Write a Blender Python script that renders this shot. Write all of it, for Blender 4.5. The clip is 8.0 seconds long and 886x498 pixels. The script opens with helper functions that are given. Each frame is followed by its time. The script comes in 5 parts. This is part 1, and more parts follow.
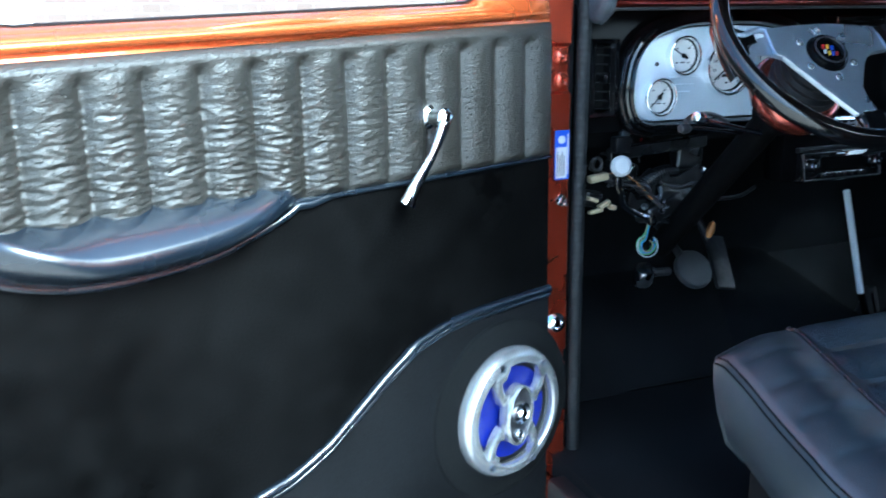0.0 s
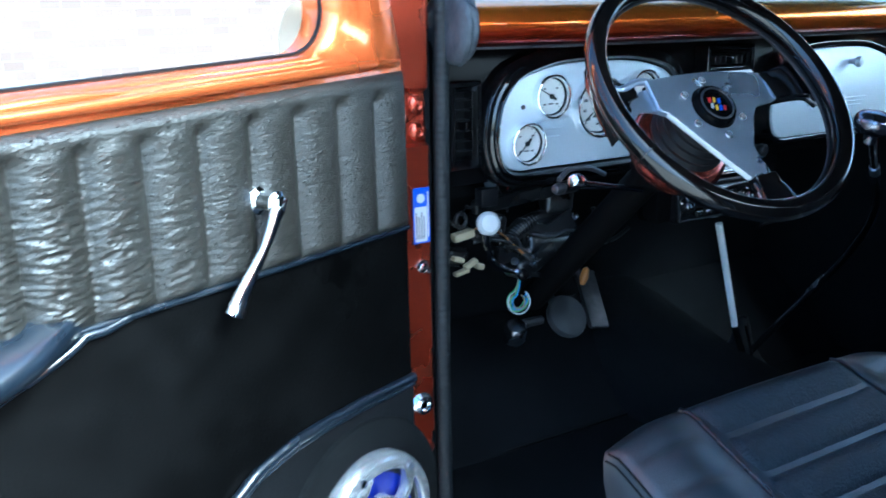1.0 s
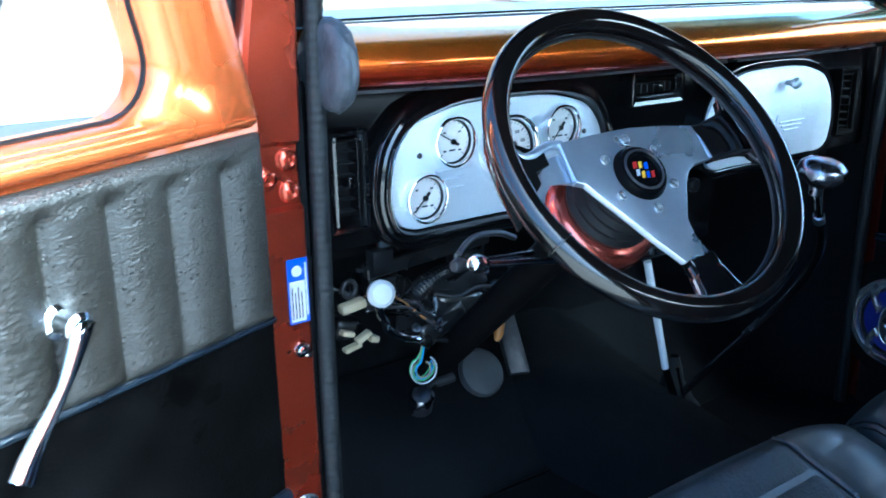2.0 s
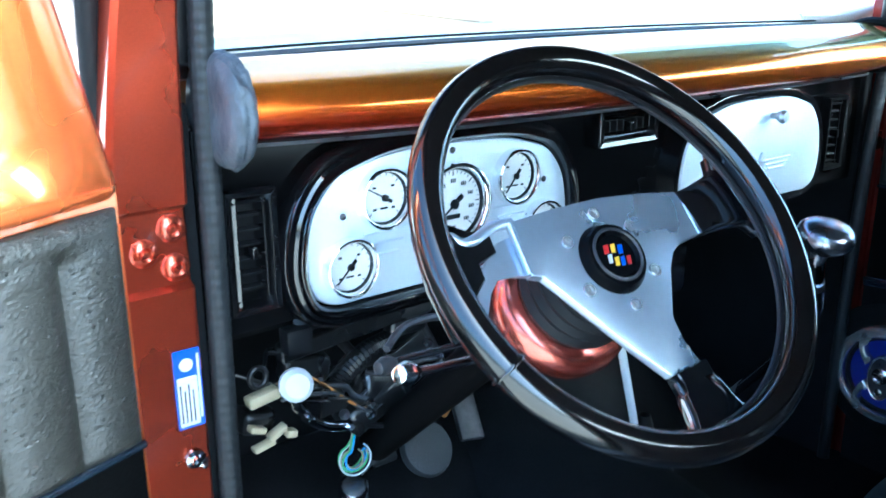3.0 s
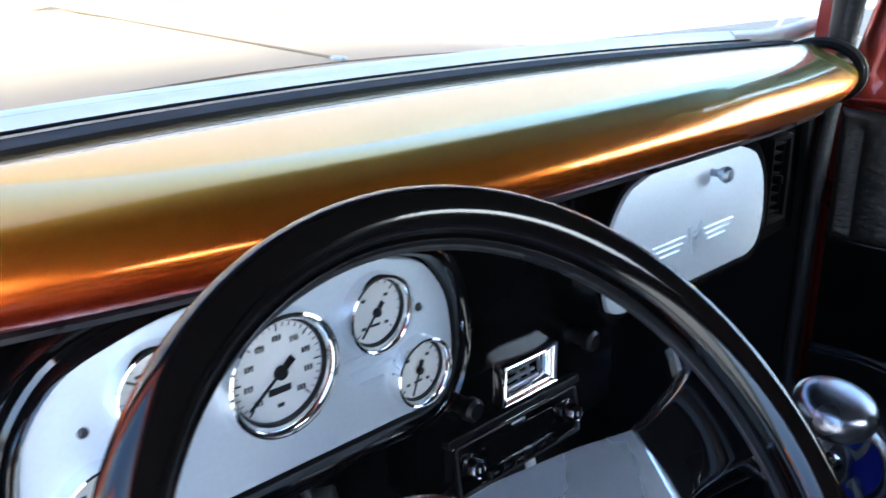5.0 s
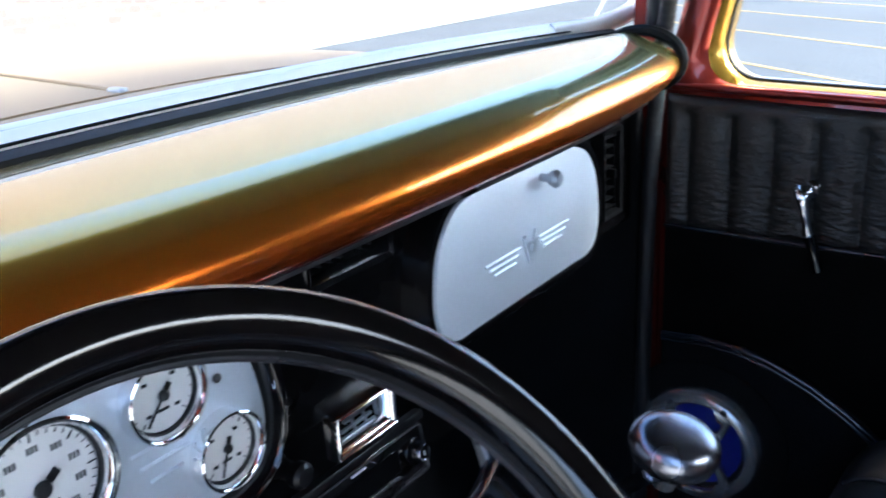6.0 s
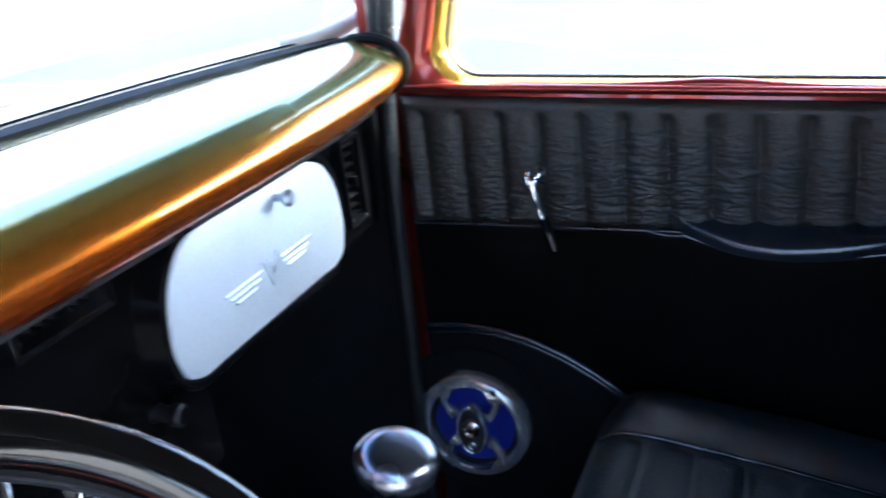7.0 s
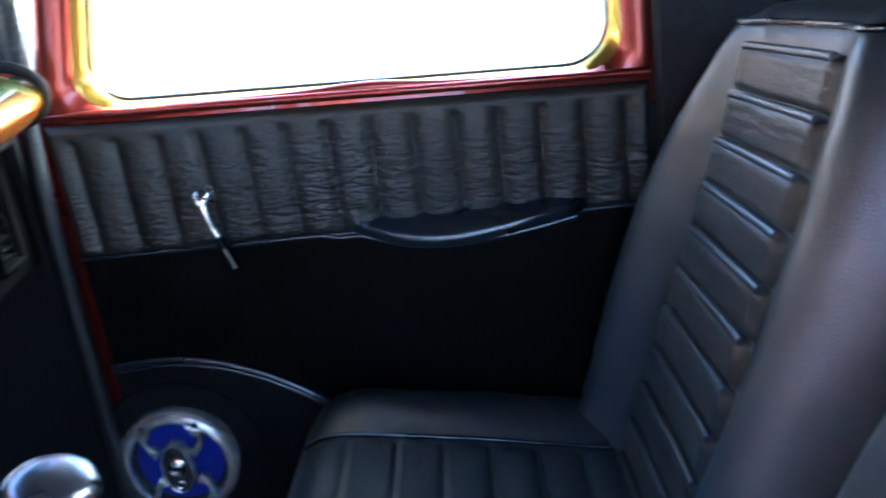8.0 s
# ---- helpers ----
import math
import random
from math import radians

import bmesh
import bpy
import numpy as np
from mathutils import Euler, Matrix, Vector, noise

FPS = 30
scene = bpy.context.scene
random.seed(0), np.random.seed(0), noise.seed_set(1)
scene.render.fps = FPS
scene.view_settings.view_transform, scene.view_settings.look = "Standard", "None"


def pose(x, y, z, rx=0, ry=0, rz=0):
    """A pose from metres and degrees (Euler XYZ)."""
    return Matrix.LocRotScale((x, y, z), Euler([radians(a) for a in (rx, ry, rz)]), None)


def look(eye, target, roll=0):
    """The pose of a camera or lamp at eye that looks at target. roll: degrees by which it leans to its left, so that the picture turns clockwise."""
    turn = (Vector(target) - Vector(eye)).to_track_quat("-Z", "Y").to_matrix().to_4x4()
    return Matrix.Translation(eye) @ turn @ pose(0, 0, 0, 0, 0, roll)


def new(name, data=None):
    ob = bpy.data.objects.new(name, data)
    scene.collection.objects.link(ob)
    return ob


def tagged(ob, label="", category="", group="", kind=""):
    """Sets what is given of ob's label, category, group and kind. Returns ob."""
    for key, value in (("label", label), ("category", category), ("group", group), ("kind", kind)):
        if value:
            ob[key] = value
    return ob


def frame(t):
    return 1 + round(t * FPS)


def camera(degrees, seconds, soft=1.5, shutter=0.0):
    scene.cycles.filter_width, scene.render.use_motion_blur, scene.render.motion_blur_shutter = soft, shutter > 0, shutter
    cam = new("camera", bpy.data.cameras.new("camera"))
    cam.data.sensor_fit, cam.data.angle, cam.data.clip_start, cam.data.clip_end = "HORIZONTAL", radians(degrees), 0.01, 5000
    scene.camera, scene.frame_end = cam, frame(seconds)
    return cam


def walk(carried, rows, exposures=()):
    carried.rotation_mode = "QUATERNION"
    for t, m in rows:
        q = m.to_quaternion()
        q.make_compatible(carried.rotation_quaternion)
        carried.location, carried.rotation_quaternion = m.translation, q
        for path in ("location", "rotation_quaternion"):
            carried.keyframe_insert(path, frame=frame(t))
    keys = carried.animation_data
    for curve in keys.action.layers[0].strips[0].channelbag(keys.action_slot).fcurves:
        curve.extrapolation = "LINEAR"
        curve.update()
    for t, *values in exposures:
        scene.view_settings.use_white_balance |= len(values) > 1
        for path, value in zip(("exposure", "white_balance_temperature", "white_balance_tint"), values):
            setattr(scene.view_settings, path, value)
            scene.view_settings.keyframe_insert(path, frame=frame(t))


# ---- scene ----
cam = camera(53.5, 8.0, 1.6, 0.4)
PATH = [
    (0, (-1.281, -1.179, 1.137), (-0.562, 0.624, 0.656), -0.9),
    (0.5, (-1.244, -1.081, 1.183), (-0.366, 0.641, 0.671), -0.7),
    (1, (-1.178, -0.993, 1.212), (-0.181, 0.661, 0.69), -1.1),
    (1.5, (-1.099, -0.915, 1.245), (-0.028, 0.682, 0.696), -1.2),
    (1.7, (-1.066, -0.887, 1.264), (0.023, 0.688, 0.688), -1.0),
    (2.8, (-0.9, -0.733, 1.284), (0.268, 0.79, 0.721), -0.6),
    (3, (-0.874, -0.705, 1.294), (0.305, 0.804, 0.719), -0.3),
    (3.5, (-0.818, -0.636, 1.309), (0.398, 0.84, 0.725), 0.4),
    (4, (-0.75, -0.546, 1.319), (0.518, 0.881, 0.721), 1.5),
    (4.2, (-0.725, -0.52, 1.323), (0.562, 0.89, 0.724), 1.3),
    (5.3, (-0.581, -0.456, 1.341), (0.802, 0.845, 0.714), -1.6),
    (5.5, (-0.56, -0.449, 1.339), (0.867, 0.806, 0.715), -2.3),
    (6, (-0.522, -0.452, 1.352), (1.002, 0.667, 0.699), -3.6),
    (6.5, (-0.502, -0.477, 1.369), (1.118, 0.473, 0.68), -5.3),
    (7, (-0.49, -0.508, 1.376), (1.235, 0.212, 0.662), -6.6),
    (7.5, (-0.499, -0.547, 1.374), (1.311, -0.108, 0.644), -7.6),
    (8, (-0.5, -0.552, 1.345), (1.364, -0.462, 0.627), -7.6),
]
walk(cam, [(t, look(eye, target, roll)) for t, eye, target, roll in PATH], [(0, 2.76, 4600, -12), (1.7, 3.07, 4380, -12), (3, 3.80, 4560, -14), (4.2, 3.76, 4850, -8), (5.4, 2.74, 5250, 1), (6.5, 3.22, 5250, 2), (8, 4.14, 4830, -3)])

# ---- world, sun, exposure ----
SUN_EL, SUN_AZ = radians(42), radians(162)      # azimuth clockwise from +y
world = bpy.data.worlds.new("sky")
scene.world = world
world.use_nodes = True
wn = world.node_tree.nodes
sky = wn.new("ShaderNodeTexSky")
sky.sky_type, sky.sun_disc = "NISHITA", False
sky.sun_elevation, sky.sun_rotation = SUN_EL, SUN_AZ
sky.dust_density, sky.air_density, sky.ozone_density = 4.0, 0.6, 0.8
wn["Background"].inputs["Strength"].default_value = 0.15
world.node_tree.links.new(sky.outputs["Color"], wn["Background"].inputs["Color"])
sun = new("sun", bpy.data.lights.new("sun", "SUN"))
sun.data.energy, sun.data.angle, sun.data.color = 1.75, radians(24), (1.0, 0.94, 0.84)
to_sun = Vector((math.sin(SUN_AZ) * math.cos(SUN_EL), math.cos(SUN_AZ) * math.cos(SUN_EL), math.sin(SUN_EL)))
sun.matrix_world = look(to_sun * 30, (0, 0, 0))


# ---- materials ----
def material(name, color, rough=0.5, metal=0.0, coat=0.0, vary=0.12, grain=40.0, bump=0.0, bump_scale=300.0, stain=4.0, rough_vary=0.1, detail=4.0, spec=0.5, coat_rough=0.04):
    """A surface with colour and gloss varied at two scales, and fine relief."""
    m = bpy.data.materials.new(name)
    m.use_nodes = True
    n, l = m.node_tree.nodes, m.node_tree.links
    b = n["Principled BSDF"]
    b.inputs["Metallic"].default_value = metal
    b.inputs["Coat Weight"].default_value = coat
    b.inputs["Coat Roughness"].default_value = coat_rough
    b.inputs["Specular IOR Level"].default_value = spec
    co = n.new("ShaderNodeTexCoord")
    fine, coarse = n.new("ShaderNodeTexNoise"), n.new("ShaderNodeTexNoise")
    fine.inputs["Scale"].default_value, coarse.inputs["Scale"].default_value = grain, stain
    fine.inputs["Detail"].default_value = coarse.inputs["Detail"].default_value = detail
    for t in (fine, coarse):
        l.new(co.outputs["Object"], t.inputs["Vector"])
    add = n.new("ShaderNodeMath")
    add.operation = "ADD"
    l.new(fine.outputs["Fac"], add.inputs[0])
    l.new(coarse.outputs["Fac"], add.inputs[1])
    ramp = n.new("ShaderNodeMapRange")
    ramp.inputs["From Min"].default_value, ramp.inputs["From Max"].default_value = 0.6, 1.4
    ramp.inputs["To Min"].default_value, ramp.inputs["To Max"].default_value = 1 - vary, 1 + vary
    l.new(add.outputs[0], ramp.inputs["Value"])
    mul = n.new("ShaderNodeVectorMath")
    mul.operation = "SCALE"
    mul.inputs[0].default_value = color
    l.new(ramp.outputs[0], mul.inputs["Scale"])
    l.new(mul.outputs[0], b.inputs["Base Color"])
    rr = n.new("ShaderNodeMapRange")
    rr.inputs["From Min"].default_value, rr.inputs["From Max"].default_value = 0.3, 0.7
    rr.inputs["To Min"].default_value, rr.inputs["To Max"].default_value = max(0.02, rough * (1 - rough_vary)), rough * (1 + rough_vary)
    l.new(coarse.outputs["Fac"], rr.inputs["Value"])
    l.new(rr.outputs[0], b.inputs["Roughness"])
    if bump:
        relief = n.new("ShaderNodeTexNoise")
        relief.inputs["Scale"].default_value, relief.inputs["Detail"].default_value = bump_scale, 3
        l.new(co.outputs["Object"], relief.inputs["Vector"])
        bp = n.new("ShaderNodeBump")
        bp.inputs["Strength"].default_value, bp.inputs["Distance"].default_value = bump, 0.002
        l.new(relief.outputs["Fac"], bp.inputs["Height"])
        l.new(bp.outputs[0], b.inputs["Normal"])
    return m


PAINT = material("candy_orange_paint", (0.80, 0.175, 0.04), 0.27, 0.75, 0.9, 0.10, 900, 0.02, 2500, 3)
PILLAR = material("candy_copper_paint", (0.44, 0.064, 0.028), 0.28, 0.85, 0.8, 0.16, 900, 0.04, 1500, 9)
# same candy paint, darkened in its colour for the dim passenger side
PAINT_DIM = material("dimmed_candy_paint", (0.27, 0.036, 0.026), 0.30, 0.85, 0.8, 0.12, 900, 0.04, 1500, 6)
BLACK = material("gloss_black", (0.0032, 0.0032, 0.0036), 0.18, 0, 0.0, 0.2, 60, spec=0.04)
PIANO = material("piano_black", (0.004, 0.004, 0.0045), 0.07, 0, 0.5, 0.2, 60, coat_rough=0.03)
PLASTIC = material("black_plastic", (0.007, 0.007, 0.008), 0.34, 0, 0, 0.2, 120, 0.08, 900, spec=0.35)
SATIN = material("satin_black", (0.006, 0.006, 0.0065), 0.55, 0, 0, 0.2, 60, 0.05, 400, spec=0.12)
RIM = material("dark_lacquered_rim", (0.0034, 0.0028, 0.0026), 0.13, 0, 0.4, 0.35, 240, 0.02, 700)
ALU = material("brushed_aluminium", (0.66, 0.72, 0.79), 0.46, 0.35, 0, 0.05, 250, 0.03, 1400, 8, 0.15)
POLISHED = material("polished_aluminium", (0.54, 0.59, 0.67), 0.30, 0.82, 0, 0.05, 200, 0.02, 900, 9, 0.2)
KNOBMETAL = material("buffed_steel", (0.33, 0.34, 0.39), 0.24, 1.0, 0, 0.06, 60, 0.02, 300, 9, 0.3)
# chrome's white reflections put into a warm white base colour
TRIMCHROME = material("chrome_painted_glare", (0.93, 0.88, 0.82), 0.20, 0.10, 0, 0.05, 60)
CHROME = material("chrome", (0.86, 0.87, 0.88), 0.06, 1.0, 0, 0.03, 80)
SILVER = material("silver_plastic", (0.58, 0.58, 0.585), 0.25, 0.75, 0, 0.05, 300)
VINYL = material("black_vinyl", (0.0025, 0.0025, 0.0026), 0.40, 0, 0, 0.7, 24, 0.25, 380, 4, 0.45, spec=0.04)
LEATHER = material("black_leather", (0.0170, 0.0235, 0.0300), 0.42, 0, 0.6, 0.18, 80, 0.3, 500, 6, 0.25, spec=0.9, coat_rough=0.34)
CUSHION = material("dark_grained_leather", (0.0175, 0.0245, 0.0325), 0.42, 0, 0, 0.4, 90, 0.8, 300, 7, 0.25, spec=0.5)
GLOSSLEATHER = material("polished_black_leather", (0.007, 0.0105, 0.017), 0.28, 0, 0.6, 0.18, 80, 0.10, 400, 6, 0.2, spec=0.7, coat_rough=0.09)
FELT = material("dark_felt", (0.009, 0.0095, 0.010), 0.95, 0, 0, 0.35, 700, 0.9, 1100, 9, spec=0.1)
CARPET = material("black_carpet", (0.0095, 0.0100, 0.0112), 0.95, 0, 0, 0.6, 500, 0.9, 900, 6, spec=0.05)
RUBBER = material("black_rubber", (0.008, 0.008, 0.009), 0.55, 0, 0, 0.2, 200, 0.15, 600, spec=0.22)
GREYPAD = material("grey_leather", (0.054, 0.062, 0.074), 0.5, 0, 0, 0.5, 60, 1.0, 130, 40)
DIAL = material("dial_face", (0.78, 0.77, 0.74), 0.5, 0, 0, 0.03, 60)
INK = material("black_ink", (0.01, 0.01, 0.012), 0.5, 0, 0, 0.1, 60)
RED = material("red_enamel", (0.40, 0.015, 0.015), 0.3)
YELLOW = material("yellow_enamel", (0.8, 0.5, 0.03), 0.3)
BLUE = material("blue_enamel", (0.03, 0.08, 0.5), 0.3)
CONE = material("blue_cone", (0.010, 0.016, 0.24), 0.45, 0, 0, 0.2, 150, 0.2, 500)
PAPER = material("white_label", (0.55, 0.57, 0.60), 0.5, 0, 0, 0.04, 90)
HEADLINER = material("dark_trim", (0.0105, 0.0108, 0.0125), 0.8, 0, 0, 0.5, 45, 0.9, 110, 9, spec=0.25)
ROOFCLOTH = material("grey_headliner", (0.035, 0.034, 0.033), 0.9, 0, 0, 0.1, 300, 0.3, 700)
STEEL = material("greasy_steel", (0.06, 0.06, 0.065), 0.4, 0.6, 0, 0.4, 90, 0.2, 200, 20, 0.4)
WIRE_CREAM = material("cream_plastic", (0.30, 0.25, 0.16), 0.5)
KNOBWHITE = material("ivory_knob", (0.40, 0.41, 0.42), 0.35, 0, 0, 0.06, 60)
WIRE_BLUE = material("blue_wire", (0.08, 0.28, 0.65), 0.4)
AMBER = material("amber_plastic", (0.30, 0.13, 0.03), 0.4)
WIRE_GREEN = material("green_wire", (0.12, 0.35, 0.12), 0.4)
HOOD = material("candy_gold_hood", (0.40, 0.30, 0.18), 0.42, 0.35, 0.0, 0.08, 900, 0.02, 2500, 2)
ASPHALT = material("asphalt", (0.056, 0.058, 0.061), 0.85, 0, 0, 0.45, 30, 0.5, 120, 0.5)
CONCRETE = material("concrete", (0.22, 0.213, 0.203), 0.85, 0, 0, 0.12, 12, 0.2, 60, 0.4)
APRON = material("warm_concrete", (0.40, 0.365, 0.32), 0.8, 0, 0, 0.14, 9, 0.2, 60, 0.5)
LINE = material("worn_yellow_line", (0.27, 0.18, 0.055), 0.7, 0, 0, 0.25, 20, 0.2, 80, 1.5)
WHITEWALL = material("white_painted_wall", (0.8, 0.8, 0.79), 0.7, 0, 0, 0.06, 6, 0.1, 50, 0.6)


def glass_material():
    m = bpy.data.materials.new("window_glass")
    m.use_nodes = True
    b = m.node_tree.nodes["Principled BSDF"]
    b.inputs["Base Color"].default_value = (0.97, 0.99, 0.98, 1)
    b.inputs["Transmission Weight"].default_value = 1.0
    b.inputs["Roughness"].default_value = 0.0
    b.inputs["IOR"].default_value = 1.02
    return m


def brick_material():
    m = material("pale_brick", (0.5, 0.36, 0.30), 0.85, 0, 0, 0.1, 8, 0.2, 60, 0.5)
    n, l = m.node_tree.nodes, m.node_tree.links
    b = n["Principled BSDF"]
    co = n.new("ShaderNodeTexCoord")
    turn = n.new("ShaderNodeMapping")
    turn.inputs["Rotation"].default_value = (radians(90), 0, 0)
    br = n.new("ShaderNodeTexBrick")
    br.inputs["Color1"].default_value, br.inputs["Color2"].default_value = (0.150, 0.104, 0.086, 1), (0.124, 0.084, 0.068, 1)
    br.inputs["Mortar"].default_value = (0.19, 0.172, 0.158, 1)
    br.inputs["Scale"].default_value = 1.0
    br.inputs["Brick Width"].default_value, br.inputs["Row Height"].default_value, br.inputs["Mortar Size"].default_value = 0.41, 0.20, 0.012
    l.new(co.outputs["Object"], turn.inputs["Vector"])
    l.new(turn.outputs[0], br.inputs["Vector"])
    l.new(br.outputs["Color"], b.inputs["Base Color"])
    return m


def pebbled(name, color, rough, size, depth):
    """Vinyl with a pebbled grain of small raised dots."""
    m = material(name, color, rough, 0, 0, 0.22, 60, 0, 300, 7, 0.25, spec=0.58)
    n, l = m.node_tree.nodes, m.node_tree.links
    co, cells = n.new("ShaderNodeTexCoord"), n.new("ShaderNodeTexVoronoi")
    cells.inputs["Scale"].default_value = size
    l.new(co.outputs["Object"], cells.inputs["Vector"])
    peak = n.new("ShaderNodeMapRange")
    peak.inputs["From Min"].default_value, peak.inputs["From Max"].default_value = 0.04, 0.20
    peak.inputs["To Min"].default_value, peak.inputs["To Max"].default_value = 1.0, 0.0
    l.new(cells.outputs["Distance"], peak.inputs["Value"])
    soft = n.new("ShaderNodeTexNoise")
    soft.inputs["Scale"].default_value = 400
    l.new(co.outputs["Object"], soft.inputs["Vector"])
    add = n.new("ShaderNodeMath")
    add.operation = "MULTIPLY_ADD"
    add.inputs[1].default_value = 0.4
    l.new(soft.outputs["Fac"], add.inputs[0])
    l.new(peak.outputs[0], add.inputs[2])
    bp = n.new("ShaderNodeBump")
    bp.inputs["Strength"].default_value, bp.inputs["Distance"].default_value = 0.8, depth
    l.new(add.outputs[0], bp.inputs["Height"])
    l.new(bp.outputs[0], n["Principled BSDF"].inputs["Normal"])
    return m


GLASS, BRICK = glass_material(), brick_material()
BRAID = material("braided_cord", (0.012, 0.0130, 0.0146), 0.5, 0, 0, 0.35, 300, 0.3, 900, 20, spec=0.4)
PEDALPAD = pebbled("dotted_rubber", (0.020, 0.022, 0.025), 0.5, 330, 0.0012)
# white base colour stands in for the sky mirrored in the chrome sleeve
BRIGHT = material("sleeve_painted_glare", (0.95, 0.95, 0.95), 0.25, 0.0, 0, 0.04, 90)
BACKPLEAT = pebbled("grained_seat_leather", (0.040, 0.040, 0.039), 0.38, 230, 0.0030)
PLEAT = pebbled("pleated_vinyl", (0.0185, 0.0170, 0.0142), 0.41, 165, 0.0034)


# ---- shapes ----
def part(name, bm, mat, parent=None, label="", smooth=40, m=None):
    """One mesh object out of a bmesh, under its parent."""
    if m is not None:
        bmesh.ops.transform(bm, matrix=m, verts=bm.verts)
    bmesh.ops.recalc_face_normals(bm, faces=bm.faces)
    for f in bm.faces:
        f.smooth = smooth > 0
    me = bpy.data.meshes.new(name)
    bm.to_mesh(me)
    bm.free()
    if smooth:
        me.set_sharp_from_angle(angle=radians(smooth))
    for mm in mat if isinstance(mat, (list, tuple)) else (mat,):
        me.materials.append(mm)
    ob = new(name, me)
    ob.parent = parent
    if label:
        tagged(ob, label)
    return ob


def thing(name, label, category, at=(0, 0, 0), group="", kind=""):
    ob = new(name)
    ob.empty_display_size = 0.05
    ob.matrix_world = Matrix.Translation(at)
    return tagged(ob, label, category, group, kind)


def place(parent):
    """World coordinates for the parts of a thing whose Empty is not at the origin."""
    return Matrix.Translation(parent.location).inverted()


def box(size, at=(0, 0, 0), bevel=0.0, seg=2, m=None, bm=None):
    bm = bm or bmesh.new()
    made = bmesh.ops.create_cube(bm, size=1.0, matrix=Matrix.Translation(at) @ Matrix.Diagonal((*size, 1)))
    if bevel:
        edges = list({e for v in made["verts"] for e in v.link_edges})
        r = bmesh.ops.bevel(bm, geom=edges, offset=bevel, segments=seg, profile=0.5, affect="EDGES")
        vs = list({v for f in bm.faces for v in f.verts}) if m is not None else None
    if m is not None:
        bmesh.ops.transform(bm, matrix=m, verts=bm.verts)
    return bm


def loft(rings, close=True, caps=True, bm=None, loop=False):
    """Faces between rings of equally many points. close: each ring is closed; loop: the last ring joins the first."""
    bm = bm or bmesh.new()
    rows = [[bm.verts.new(p) for p in ring] for ring in rings]
    k = len(rows[0])
    pairs = list(zip(rows, rows[1:])) + ([(rows[-1], rows[0])] if loop else [])
    for a, b in pairs:
        for i in range(k if close else k - 1):
            j = (i + 1) % k
            bm.faces.new((a[i], a[j], b[j], b[i]))
    if caps and not loop and close:
        bm.faces.new(rows[0][::-1])
        bm.faces.new(rows[-1])
    return bm


def spline(pts, n=8, closed=False):
    """A smooth curve through the points."""
    P = [Vector(p) for p in pts]
    k, out = len(P), []
    for i in range(k if closed else k - 1):
        a, b, c, d = (P[(i - 1) % k], P[i], P[(i + 1) % k], P[(i + 2) % k]) if closed else (P[max(i - 1, 0)], P[i], P[i + 1], P[min(i + 2, k - 1)])
        for s in range(n):
            t = s / n
            out.append(0.5 * (2 * b + (c - a) * t + (2 * a - 5 * b + 4 * c - d) * t * t + (3 * b - a - 3 * c + d) * t ** 3))
    return out if closed else out + [P[-1]]


def tube(pts, r, seg=10, closed=False, bm=None, profile=None, up=(0.13, 0.21, 1.0)):
    """A round or profiled rod along points. r: one radius or one for each point."""
    P = [Vector(p) for p in pts]
    k, rings = len(P), []
    prof = profile or [(math.cos(2 * math.pi * i / seg), math.sin(2 * math.pi * i / seg)) for i in range(seg)]
    side = None
    for i, p in enumerate(P):
        t = (P[(i + 1) % k] - P[i - 1]) if closed else (P[min(i + 1, k - 1)] - P[max(i - 1, 0)])
        t.normalize()
        side = (Vector(up).cross(t) if side is None else side - t * side.dot(t)).normalized()
        top = t.cross(side)
        rad = r[i] if isinstance(r, (list, tuple)) else r
        rings.append([p + side * (a * rad) + top * (b * rad) for a, b in prof])
    return loft(rings, True, True, bm, loop=closed)


def braid(path, r, strands=7, lay=330.0):
    """A cord whose woven strands stand proud in a diamond pattern."""
    rings, run = [], 0.0
    for i, p in enumerate(path):
        t = (path[min(i + 1, len(path) - 1)] - path[max(i - 1, 0)]).normalized()
        run += (p - path[i - 1]).length if i else 0.0
        a = Vector((1, 0, 0)) - t * t.x
        a.normalize()
        b = t.cross(a)
        ring = []
        for k in range(42):
            g = 2 * math.pi * k / 42
            h = r * (0.97 + 0.055 * math.sin(strands * g + lay * run) * math.sin(strands * g - lay * run))
            ring.append(p + a * (h * math.cos(g)) + b * (h * math.sin(g)))
        rings.append(ring)
    return loft(rings)


def turned(profile, seg=32, m=None, bm=None):
    """A body turned round z from (radius, height) points."""
    bm = bm or bmesh.new()
    rows = []
    for r, h in profile:
        if r < 1e-6:
            rows.append([bm.verts.new((0, 0, h))])
        else:
            rows.append([bm.verts.new((r * math.cos(2 * math.pi * i / seg), r * math.sin(2 * math.pi * i / seg), h)) for i in range(seg)])
    for a, b in zip(rows, rows[1:]):
        for i in range(seg):
            j = (i + 1) % seg
            if len(a) == 1 and len(b) == 1:
                continue
            if len(a) == 1:
                bm.faces.new((a[0], b[i], b[j]))
            elif len(b) == 1:
                bm.faces.new((a[i], a[j], b[0]))
            else:
                bm.faces.new((a[i], a[j], b[j], b[i]))
    if m is not None:
        bmesh.ops.transform(bm, matrix=m, verts=bm.verts)
    return bm


